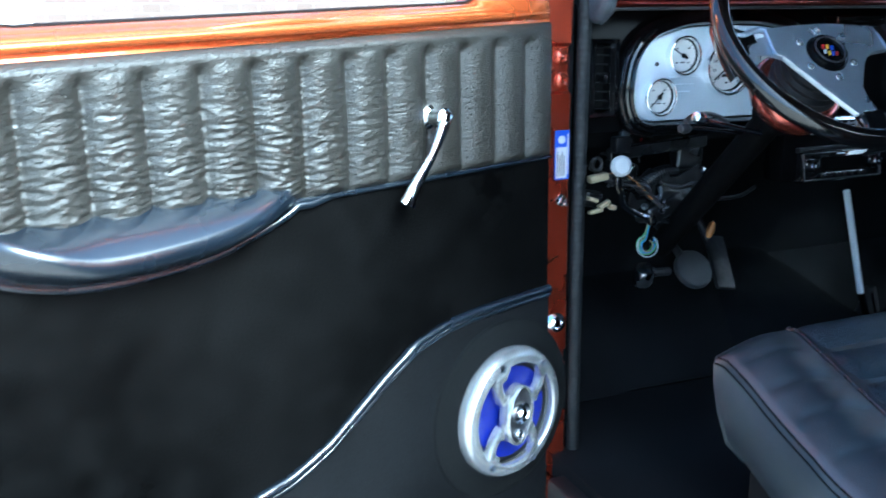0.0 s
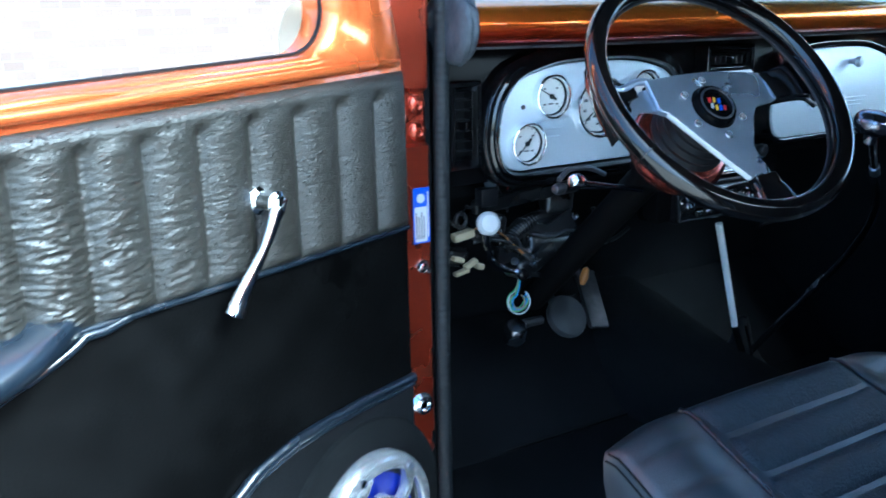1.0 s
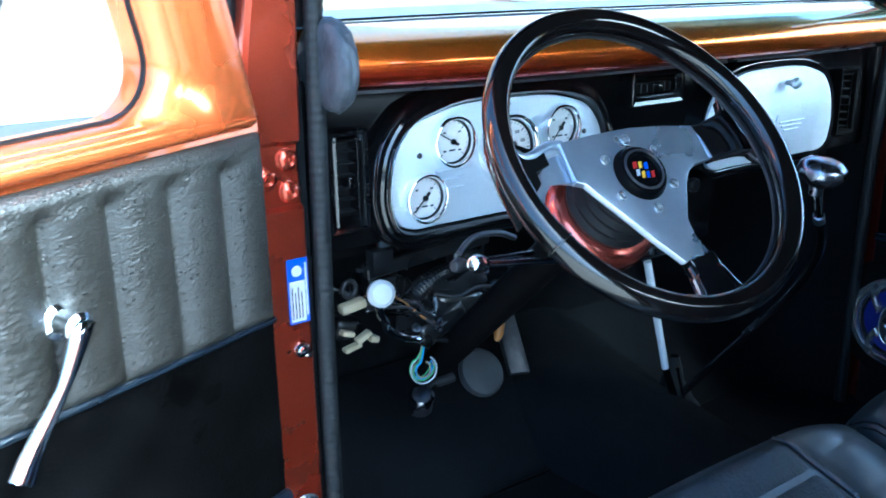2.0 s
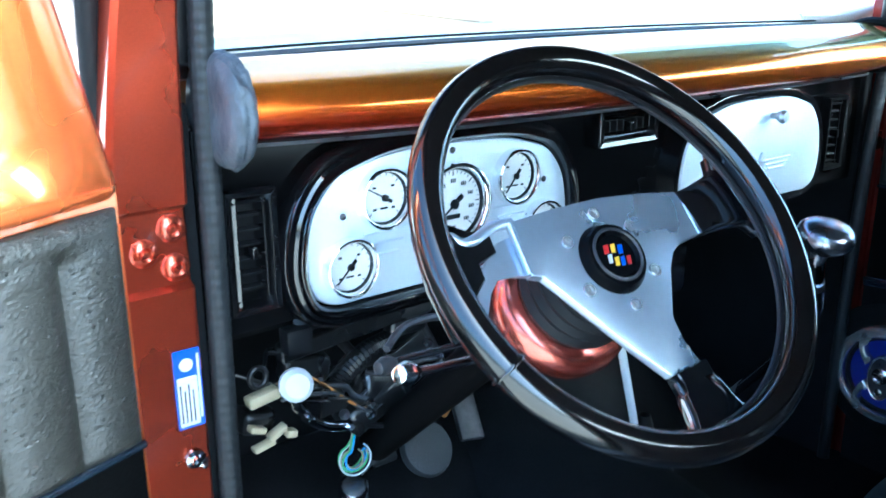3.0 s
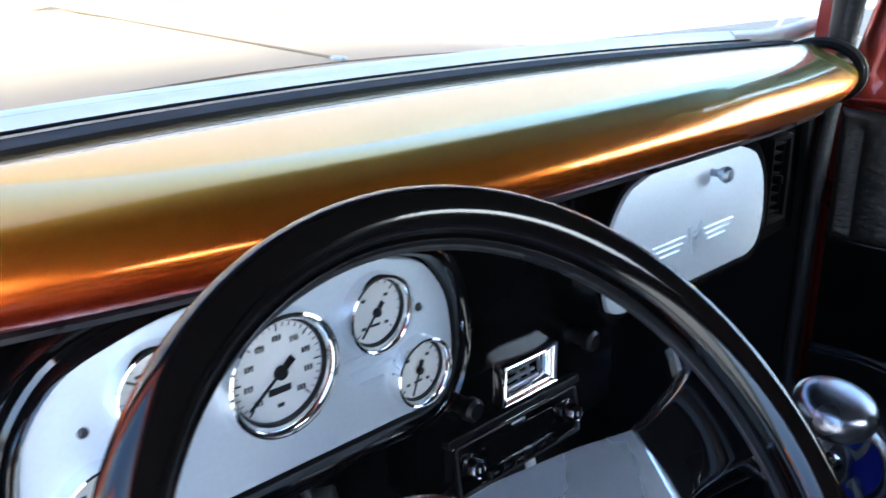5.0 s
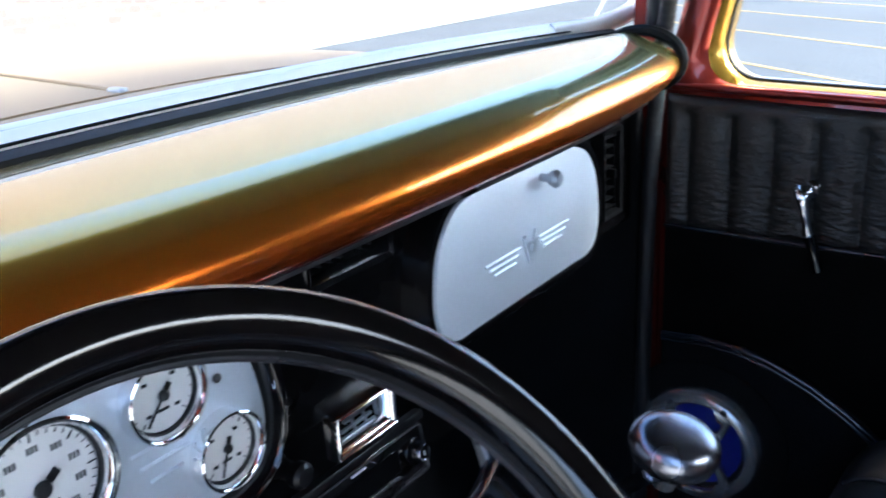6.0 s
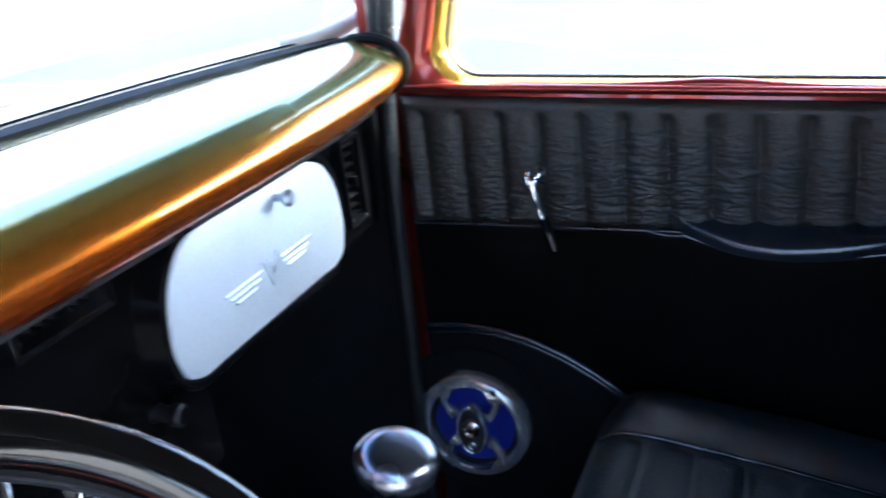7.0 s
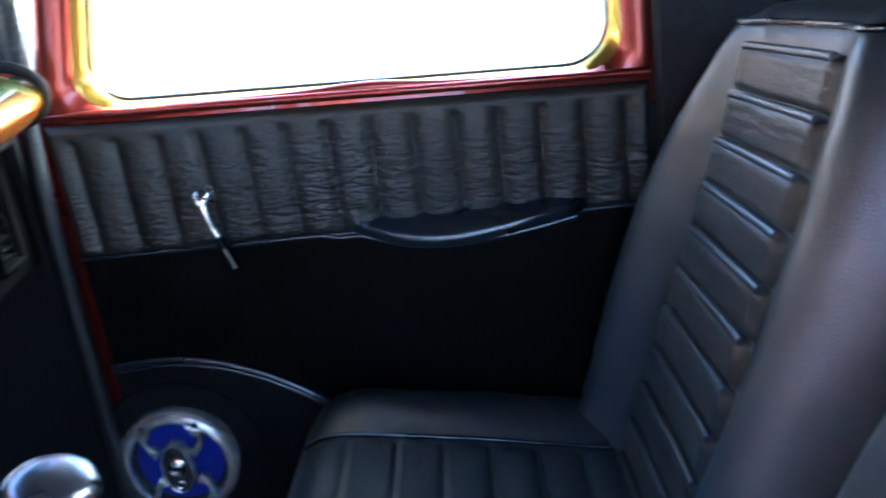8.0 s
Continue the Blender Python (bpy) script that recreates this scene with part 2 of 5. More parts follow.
def rounded(w0, z0, w1, z1, r, n=6):
    """Outline of a rectangle with rounded corners; r: one radius or four (from low w, low z, turning left)."""
    rs = r if isinstance(r, (list, tuple)) else (r,) * 4
    out = []
    for (cx, cz, a0), q in zip(((w0, z0, 180), (w1, z0, 270), (w1, z1, 0), (w0, z1, 90)), rs):
        sx, sz = (1 if cx == w0 else -1), (1 if cz == z0 else -1)
        for i in range(n + 1):
            a = radians(a0 + 90 * i / n)
            out.append((cx + sx * q + q * math.cos(a), cz + sz * q + q * math.sin(a)))
    return out


def slab(outline, depth, m, bevel=0.0, bm=None):
    """A plate with that outline (a, b), from c = 0 to c = depth, with softened front edges; m takes (a, b, c) to the place."""
    cx = sum(p[0] for p in outline) / len(outline)
    cz = sum(p[1] for p in outline) / len(outline)
    def inset(d):
        k = len(outline)
        res = []
        for i in range(k):
            a, b, c = Vector(outline[i - 1]), Vector(outline[i]), Vector(outline[(i + 1) % k])
            t = (c - a).normalized()
            nrm = Vector((-t.y, t.x))
            if nrm.dot(Vector((cx, cz)) - b) < 0:
                nrm = -nrm
            res.append(b + nrm * d)
        return res
    rings = [[(*p, 0) for p in outline]]
    if bevel:
        rings.append([(*p, depth - bevel) for p in outline])
        rings.append([(*p, depth - bevel * 0.3) for p in inset(bevel * 0.3)])
        rings.append([(*p, depth) for p in inset(bevel)])
    else:
        rings.append([(*p, depth) for p in outline])
    rings = [[m @ Vector(p) for p in ring] for ring in rings]
    return loft(rings, True, True, bm)


def axes(origin, a, b, c):
    """The matrix whose first three columns are the axes a, b, c."""
    m = Matrix.Identity(4)
    for i, v in enumerate((a, b, c, origin)):
        for j in range(3):
            m[j][i] = v[j]
    return m


def along(origin, z, x=(1, 0, 0)):
    """A frame at origin with its z along the given way."""
    z = Vector(z).normalized()
    y = z.cross(Vector(x)).normalized()
    return axes(origin, y.cross(z), y, z)


def sheen_paint():
    """Candy paint, sheen painted in: red below, gold above and towards the far end."""
    m = material("candy_paint_painted_sheen", (1, 1, 1), 0.25, 0.88, 1.0, 0.06, 900, 0.015, 2500, 3, coat_rough=0.03)
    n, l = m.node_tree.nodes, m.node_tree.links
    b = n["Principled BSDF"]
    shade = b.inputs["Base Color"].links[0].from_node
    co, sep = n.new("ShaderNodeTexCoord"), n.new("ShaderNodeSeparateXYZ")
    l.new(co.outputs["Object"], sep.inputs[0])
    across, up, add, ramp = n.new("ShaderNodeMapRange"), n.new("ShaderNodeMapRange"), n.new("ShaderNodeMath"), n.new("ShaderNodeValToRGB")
    # angle-dependent flip and top sheen, laid into the colour by place and height
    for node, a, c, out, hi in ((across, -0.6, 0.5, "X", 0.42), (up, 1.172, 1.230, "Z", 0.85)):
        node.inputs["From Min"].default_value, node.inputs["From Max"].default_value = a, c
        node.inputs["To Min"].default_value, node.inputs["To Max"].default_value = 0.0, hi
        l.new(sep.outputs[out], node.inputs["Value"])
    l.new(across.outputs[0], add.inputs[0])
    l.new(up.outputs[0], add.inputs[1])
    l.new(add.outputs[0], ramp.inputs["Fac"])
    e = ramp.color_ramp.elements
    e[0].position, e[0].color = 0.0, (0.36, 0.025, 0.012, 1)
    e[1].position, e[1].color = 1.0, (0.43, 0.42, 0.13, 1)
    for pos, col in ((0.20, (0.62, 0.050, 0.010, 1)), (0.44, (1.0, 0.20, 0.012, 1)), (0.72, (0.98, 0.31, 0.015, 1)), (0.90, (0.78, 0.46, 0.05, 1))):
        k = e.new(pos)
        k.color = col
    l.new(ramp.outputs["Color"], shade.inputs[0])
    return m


SHEEN = sheen_paint()
DARK = material("flat_black", (0.0022, 0.0022, 0.0024), 0.7, 0, 0, 0.3, 80, 0.1, 300, spec=0.05)
BELL = material("candy_magenta_gold", (0.45, 0.098, 0.066), 0.24, 0.92, 0.9, 0.10, 900, 0.02, 2500, 3, coat_rough=0.03)
# outside light on the window edge, put into the paint colour as gold
REVEAL_LIT = material("lit_paint_edge", (0.72, 0.42, 0.06), 0.22, 0.9, 0.8, 0.1, 900, 0.02, 2500, 3)


# ---- surroundings ----
GZ = -0.15
REAR = Vector((0, -1, 0))
FACE = axes((0, 0, 0), (1, 0, 0), (0, 0, 1), (0, -1, 0))     # plates that look to the rear


def structure(name, bm, mat, label, category):
    return tagged(part(name, bm, mat, None, label), "", category, "", "structure")


structure("ground", box((400, 400, 0.2), (0, 0, GZ - 0.1)), ASPHALT, "grey worn asphalt of the parking lot", "ground")
structure("pavement", box((160, 9.0, 0.14), (10, 14.4, GZ + 0.07), 0.02), CONCRETE, "pale concrete pavement along the brick building", "pavement")
structure("wall_north", box((120, 0.4, 13.0), (14, 19.1, GZ + 6.5)), BRICK, "pale sunlit brick wall of the building", "wall")
# ground out of view, added to bounce warm light through the open door
structure("apron", box((13.0, 22.0, 0.06), (-7.6, -5.0, GZ + 0.012), 0.01), APRON, "pale warm concrete apron out of view, added to bounce light", "pavement")
structure("wall_panel", box((9.0, 0.12, 4.5), (-6.6, 18.85, GZ + 2.3), 0.03), WHITEWALL, "white painted panel on the brick wall", "wall panel")


def parking_line(x0, y0, x1, y1, w=0.085):
    a, b = Vector((x0, y0, 0)), Vector((x1, y1, 0))
    t = (b - a).normalized()
    s = Vector((-t.y, t.x, 0)) * w / 2
    rings = [[p - s + Vector((0, 0, h)) for h in (GZ, GZ + 0.004)] + [p + s + Vector((0, 0, h)) for h in (GZ + 0.004, GZ)] for p in (a, b)]
    return tagged(part("parking_line", loft(rings), LINE, None, "worn yellow line painted on the asphalt", 0), "", "parking line", "parking stall lines", "structure")


for k in range(-3, 9):
    x = 5.2 + 2.5 * k
    parking_line(x - 0.8, -1.0, x + 5.6, 6.9)


# ---- car body ----
car = thing("car", "vintage car cab in candy orange paint, driver door open", "car")


def yb(x):
    return 0.155 - 0.10 * (abs(x) / 0.6) ** 2.2


def crown(y):
    """Height of the bonnet's middle line, which rises gently to the front."""
    return 1.2415 + 0.043 * (min(y, 1.15) - 0.27)


HX = -0.03      # the car's middle


def hood():
    rings = []
    for y, half, low in ((0.262, 0.575, 0.0), (0.40, 0.545, 0.0), (0.4585, 0.530, 0.0), (0.4615, 0.529, 0.0), (0.6, 0.492, 0.0), (0.8, 0.436, 0.0), (1.0, 0.380, 0.004), (1.10, 0.345, 0.015), (1.18, 0.30, 0.05), (1.22, 0.25, 0.12)):
        ring = [(HX + x * half, y, crown(y) - low - 0.040 * abs(x) ** 2.0 - 0.06 * (max(0, abs(x) - 0.90) / 0.10) ** 2) for x in [i / 22 for i in range(-22, 23)]]
        low_z = 1.165 if y < 0.46 else 0.55
        rings.append([(HX - half * 1.02, y, low_z)] + ring + [(HX + half * 1.02, y, low_z)])
    return loft(rings)


part("hood", hood(), HOOD, car, "long candy gold painted bonnet")
part("hood_hinge", tube([(HX, y, crown(y) + 0.0008) for y in (0.272, 0.4, 0.6, 0.8, 1.0)] + [(HX, 1.10, crown(1.10) - 0.014)], 0.0022, 8), HOOD, car, "painted hinge along the bonnet's middle")
part("hood_hinge_end", box((0.010, 0.020, 0.006), (HX, 0.272, 1.2425), 0.002), POLISHED, car)


def cowl():
    rings = []
    for i in range(41):
        x = -0.6 + 1.2 * i / 40
        b = yb(x)
        drop = 0.040 * ((x - HX) / 0.575) ** 2
        top = max(b + 0.075, 0.258)
        rings.append([(x, b + 0.03, 1.18), (x, b + 0.05, 1.236 - 0.6 * drop), (x * 0.97, (b + 0.05 + top) / 2, 1.2385 - 0.9 * drop), (x * 0.955, top, 1.2400 - drop), (x * 0.955, top, 1.18)])
    return loft(rings)


part("cowl", cowl(), HOOD, car)
# windscreen: rubber, chrome strip, glass
part("windscreen_rubber", loft([[(x, yb(x) + a, z) for a, z in ((-0.004, 1.215), (0.0, 1.229), (0.013, 1.232), (0.024, 1.231), (0.026, 1.215))] for x in [-0.6 + 1.2 * i / 40 for i in range(41)]]), RUBBER, car, "dark blue-grey rubber strip under the windscreen")
part("windscreen_trim", loft([[(x, yb(x) + a, z) for a, z in ((0.024, 1.21), (0.025, 1.234), (0.032, 1.241), (0.044, 1.246), (0.052, 1.242), (0.054, 1.21))] for x in [-0.56 + 1.12 * i / 40 for i in range(41)]]), TRIMCHROME, car, "chrome windscreen trim strip")
for s in (-1, 1):
    up = [(s * 0.525, 0.1195, 1.233), (s * 0.578, 0.092, 1.2355), (s * 0.630, 0.062, 1.247), (s * 0.664, 0.047, 1.270), (s * 0.680, 0.042, 1.31), (s * 0.682, 0.03, 1.38), (s * 0.667, 0.008, 1.46), (s * 0.62, -0.005, 1.50)]
    part("windscreen_side_trim", tube(spline(up, 6), 0.013, 10), TRIMCHROME, car)
    # front door pillar with the windlace beside it
    edge = spline([(s * 0.618, 0.03, 0.33), (s * 0.618, 0.03, 0.75), (s * 0.617, 0.03, 1.12), (s * 0.612, 0.02, 1.32), (s * 0.602, -0.012, 1.44), (s * 0.58, -0.06, 1.54)], 6)
    reach = (lambda z: 0.022 * min(1.0, max(0.0, (1.34 - z) / 0.20))) if s < 0 else (lambda z: 0.0)
    post = edge
    if s < 0:
        keep = [p for p in edge if not (1.03 < p.z < 1.13 or 0.50 < p.z < 0.65)]
        pocket = [Vector((-0.6175, 0.03 + d, z)) for z, d in ((0.522, 0.0), (0.526, 0.008), (0.628, 0.008), (0.632, 0.0), (1.042, 0.0), (1.046, 0.0085), (1.112, 0.0085), (1.117, 0.0))]
        post = sorted(keep + pocket, key=lambda p: p.z)
    part("pillar", loft([[p + Vector(q) for q in ((-0.021 * s if s < 0 else 0.0, -0.026, 0), (-0.018 * s if s < 0 else 0.004 * s, -0.0285, 0), ((0.020 + reach(p.z)) * s, -0.030, 0), ((0.0255 + reach(p.z)) * s, -0.027, 0), ((0.026 + reach(p.z)) * s, -0.022, 0), ((0.026 + reach(p.z)) * s, 0.05 if s < 0 else 0.015, 0), (-0.021 * s if s < 0 else 0.0, 0.05 if s < 0 else 0.015, 0))] for p in post]), PILLAR if s < 0 else PAINT_DIM, car, "candy red door pillar, passenger one in a shaded tone", 30)
    if s < 0:
        part("weatherstrip", tube(spline([(-0.657, 0.030, 1.10), (-0.656, 0.030, 1.22), (-0.650, 0.022, 1.34), (-0.640, -0.008, 1.44), (-0.62, -0.05, 1.53)], 6), 0.0095, 10), RUBBER, car, "grey rubber door weatherstrip", 60)
    back = 0.0 if s < 0 else 0.024
    lace = spline([(s * 0.578, 0.008, 0.385), (s * 0.579, 0.006, 0.75), (s * 0.576, 0.004 - back * 0.3, 1.08), (s * 0.572, -0.002 - back, 1.30), (s * 0.565, -0.034, 1.43), (s * 0.54, -0.08, 1.515)], 260 if s < 0 else 120)
    part("windlace", braid(lace, 0.0108), BRAID, car, "black braided windlace cord", 80)
    part("upper_pillar_trim", tube(spline([(s * 0.585, 0.030 - back * 1.5, 1.235), (s * 0.583, 0.012 - back, 1.38), (s * 0.573, -0.003 - back, 1.45), (s * 0.55, -0.03, 1.51)], 6), 0.017, 10), PLASTIC, car, "dark padded windscreen pillar")
    part("pillar_screw", turned([(0, 0.004), (0.004, 0.0035), (0.006, 0.001), (0.006, -0.002)], 14, along((s * 0.573, 0.012 - back * 1.4, 1.278), (-s * 0.7, -0.7, 0))), CHROME, car)
    part("rear_pillar", box((0.07, 0.14, 1.15), (s * 0.61, -0.86, 1.0), 0.01), HEADLINER, car)
    part("side_wall", box((0.03, 0.62, 1.20), (s * 0.632, -1.20, 0.97)), HEADLINER, car, "dark trimmed rear side of the cab")
    part("kick_panel", box((0.022, 0.38 if s < 0 else 0.46, 0.80 if s < 0 else 0.775), (s * 0.593, 0.21 if s < 0 else 0.25, 0.80 if s < 0 else 0.7875), 0.004), CARPET, car, "black carpeted kick panel")
    part("roof_rail", box((0.06, 1.3, 0.06), (s * 0.58, -0.62, 1.525), 0.02), HEADLINER, car)
    part("sill_plate", box((0.07, 0.80, 0.05), (s * 0.615, -0.43, 0.405), 0.012), RUBBER, car, "black rubber covered door sill")
front = [[(x, yb(x) + 0.036 - 0.117 * f, 1.243 + 0.20 * f) for x in [-0.6 + 1.2 * i / 24 for i in range(25)]] for f in (0, 0.5, 1.0)]
back = [[(x, y + 0.005, z) for x, y, z in row] for row in front[::-1]]
for a, z in ((0.0235, 1.2345), (0.054, 1.2425)):
    part("trim_line", tube([(x, yb(x) + a, z) for x in [-0.56 + 1.12 * i / 40 for i in range(41)]], 0.0016, 6), SATIN, car)
glass = part("windscreen_glass", loft(front + back, False, False, None, True), GLASS, car, "clear windscreen glass")
glass.visible_shadow = False
# outer skins, underbody and wheels on which the cab stands
for s in (-1, 1):
    part("cowl_side", box((0.02, 0.40, 0.64 if s < 0 else 0.84), (s * 0.630, 0.27, 0.68 if s < 0 else 0.76), 0.008), PAINT, car, "candy orange cowl side")
    part("quarter_skin", box((0.014, 0.66, 1.21), (s * 0.656, -1.22, 0.955), 0.006), PAINT, car, "candy orange quarter panel")
    for y, r in ((0.85, 0.33), (-1.25, 0.36)):
        at = Matrix.Translation((s * 0.62 if y < 0 else s * 0.66, y, GZ + r)) @ Matrix.Rotation(radians(90 * s), 4, "Y")
        wh = part("wheel", turned([(0, 0.05), (0.05, 0.055), (0.07, 0.03), (r * 0.62, 0.02), (r * 0.66, 0.085), (r * 0.66, -0.08), (0, -0.08)], 32, at), SILVER, car, "road wheel")
        part("tyre", turned([(r * 0.65, 0.07), (r * 0.72, 0.10), (r * 0.92, 0.10), (r, 0.07), (r, -0.07), (r * 0.92, -0.10), (r * 0.65, -0.08)], 40, at), RUBBER, wh, "black tyre")
part("tail_skin", box((1.32, 0.014, 0.90), (0, -1.574, 0.82), 0.005), PAINT, car)
part("underbody", box((0.90, 2.9, 0.16), (0, -0.25, 0.30), 0.02), DARK, car, "dark frame under the cab")
part("windscreen_header", box((1.16, 0.14, 0.14), (0, -0.01, 1.485), 0.02), HEADLINER, car)
part("roof", box((1.30, 1.56, 0.06), (0, -0.74, 1.585), 0.02), [PAINT], car)
part("headliner", box((1.2, 1.48, 0.02), (0, -0.77, 1.543)), ROOFCLOTH, car, "grey cloth headliner")
part("rear_wall", box((1.3, 0.05, 0.90), (0, -1.54, 0.83)), HEADLINER, car)
for s in (-1, 1):
    part("rear_corner", box((0.25, 0.05, 0.30), (s * 0.525, -1.54, 1.42)), HEADLINER, car)
part("floor_pan", box((1.24, 1.95, 0.04), (0, -0.56, 0.43)), CARPET, car, "black carpeted floor")
part("toe_board", loft([[(-0.6, y, z) for y, z in prof] for prof in [((0.165, 0.40), (0.165, 0.452), (0.40, 0.62), (0.44, 0.60), (0.44, 0.40))]] + [[(0.6, y, z) for y, z in ((0.165, 0.40), (0.165, 0.452), (0.40, 0.62), (0.44, 0.60), (0.44, 0.40))]]), CARPET, car)
part("firewall", box((1.22, 0.03, 0.70), (0, 0.435, 0.80)), CARPET, car, "black firewall")
part("floor_seam", tube([(-0.36, 0.164, 0.454), (-0.02, 0.160, 0.454)], 0.0022, 6), VINYL, car)
part("tunnel", loft([[(0.10 + w * math.cos(a), y, 0.44 + h * math.sin(a)) for a in [math.pi * i / 12 for i in range(13)]] for y, w, h in ((-1.4, 0.12, 0.06), (-0.2, 0.14, 0.07), (0.2, 0.18, 0.13), (0.43, 0.2, 0.2))]), CARPET, car, "carpeted gearbox tunnel")

# ---- dashboard ----
dash = thing("dashboard", "candy painted dashboard roll over a gloss black fascia", "dashboard")


def roll():
    rings = []
    for i in range(61):
        x = -0.560 + 1.108 * i / 60
        b, f = yb(x), -0.098 + 0.060 * (abs(x) / 0.585) ** 3.2
        prof = [(b, 1.225, 0), (b * 0.6 + f * 0.4, 1.234, 0), (f + 0.052, 1.2285, 0), (f + 0.022, 1.2185, 0), (f + 0.006, 1.207, 0), (f, 1.196, 0), (f + 0.003, 1.184, 0), (f + 0.012, 1.174, 0), (f + 0.026, 1.168, 0), (f + 0.046, 1.166, 0)]
        rings.append([(x, p.x, p.y) for p in spline(prof, 5)] + [(x, b, 1.17)])
    return loft(rings)


part("dash_roll", roll(), SHEEN, dash, "candy dashboard roll with its red to gold sheen painted in", 60)
part("lower_strip", loft([[(x, -0.075 + 0.055 * (abs(x) / 0.585) ** 3.2 + a, z) for a, z in ((0, 1.167), (0.001, 1.1635), (0.02, 1.163), (0.022, 1.168))] for x in [-0.56 + 1.0 * i / 40 for i in range(41)]]), STEEL, dash, "thin steel strip under the roll")
part("fascia", box((1.16, 0.03, 0.20), (0, 0.042, 1.075), 0.006), BLACK, dash, "gloss black dashboard fascia")
part("fascia_centre", box((0.30, 0.05, 0.12), (0.0, 0.055, 0.925), 0.008), BLACK, dash)
# dark strip put in for the shade below the fascia
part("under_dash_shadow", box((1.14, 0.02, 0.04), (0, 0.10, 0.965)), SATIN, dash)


def arch_outline(x0, x1, z0, z1, tilt=0.0):
    """The gauge plate's outline: low corners tight, upper corners wide, a slightly bowed top."""
    w = (x1 - x0) / 2
    pts = [((w - 0.032) * (i / 5 - 1), 0) for i in range(11)] + [(w - 0.0095, 0.010), (w, 0.034), (w, 0.06), (w - 0.008, 0.094), (w - 0.03, 0.122), (w - 0.06, 0.134), (w * 0.4, 0.1425), (0, 0.1445),
           (-w * 0.4, 0.1425), (-w + 0.06, 0.134), (-w + 0.03, 0.122), (-w + 0.008, 0.094), (-w, 0.06), (-w, 0.034), (-w + 0.0095, 0.010)]
    k = (z1 - z0) / 0.1445
    out = []
    for i, p in enumerate(pts):
        q = pts[(i + 1) % len(pts)]
        out.append(p)
    sm = spline([(a, b, 0) for a, b in pts], 4, True)
    return [(p.x + (x0 + x1) / 2, z0 + p.y * k) for p in sm]


def grow(outline, d):
    cx = sum(p[0] for p in outline) / len(outline)
    cz = sum(p[1] for p in outline) / len(outline)
    k, out = len(outline), []
    for i in range(k):
        a, b, c = Vector(outline[i - 1]), Vector(outline[i]), Vector(outline[(i + 1) % k])
        t = (c - a).normalized()
        nrm = Vector((t.y, -t.x))
        if nrm.dot(b - Vector((cx, cz))) < 0:
            nrm = -nrm
        out.append(tuple(b + nrm * d))
    return out


def bezel_ring(outline, widths, m):
    """A rim that follows an outline: rows of (outward, height)."""
    rings = [[m @ Vector((*p, h)) for p in grow(outline, d)] for d, h in widths]
    return loft(list(zip(*[[tuple(v) for v in r] for r in rings])), True, False, None, True)


GAUGE = arch_outline(-0.488, -0.1435, 0.9935, 1.139)
GLOVE = arch_outline(0.0745, 0.4125, 0.9905, 1.1395)
LENS = material("gauge_glass", (1, 1, 1), 0.02)
LENS.node_tree.nodes["Principled BSDF"].inputs["Transmission Weight"].default_value = 1.0
LENS.node_tree.nodes["Principled BSDF"].inputs["IOR"].default_value = 1.05

plate = part("gauge_plate", slab(GAUGE, 0.008, FACE @ Matrix.Translation((0, 0, -0.004)), 0.003), ALU, dash, "brushed aluminium gauge plate", 30)
part("pod_rim", bezel_ring(GAUGE, ((0.003, -0.03), (0.002, 0.002), (0.0035, 0.011), (0.0065, 0.0155), (0.0095, 0.013), (0.0110, 0.0075), (0.0135, 0.0105), (0.0165, 0.0085), (0.0180, 0.0025), (0.0205, 0.005), (0.0235, 0.002), (0.0250, -0.005), (0.0255, -0.03)), FACE), PIANO, dash, "gloss black hooded rim round the gauges")
glove = part("glovebox_door", slab(GLOVE, 0.008, FACE @ Matrix.Translation((0, 0, -0.004)), 0.003), ALU, dash, "brushed aluminium glovebox door", 30)
part("pod_rim", bezel_ring(GLOVE, ((0.003, -0.03), (0.002, 0.001), (0.006, 0.003), (0.011, 0.002), (0.014, -0.03)), FACE), PIANO, dash)


def on_face(x, z, d=0.0):
    return Matrix.Translation((x, -d, z)) @ axes((0, 0, 0), (1, 0, 0), (0, 0, 1), (0, -1, 0))


def bar(a, b, c, d, h=0.0006):
    """A thin flat bar from (a, b) to (c, d), in a dial's plane."""
    p, q = Vector((a, b, 0)), Vector((c, d, 0))
    t = (q - p).normalized()
    return p, q, Vector((-t.y, t.x, 0))


def bars(list_, h=0.0006):
    bm = bmesh.new()
    for a, b, c, d, w in list_:
        p, q, s = bar(a, b, c, d)
        z = Vector((0, 0, h))
        loft([[p - s * w, p + s * w, p + s * w + z, p - s * w + z], [q - s * w, q + s * w, q + s * w + z, q - s * w + z]], True, True, bm)
    return bm


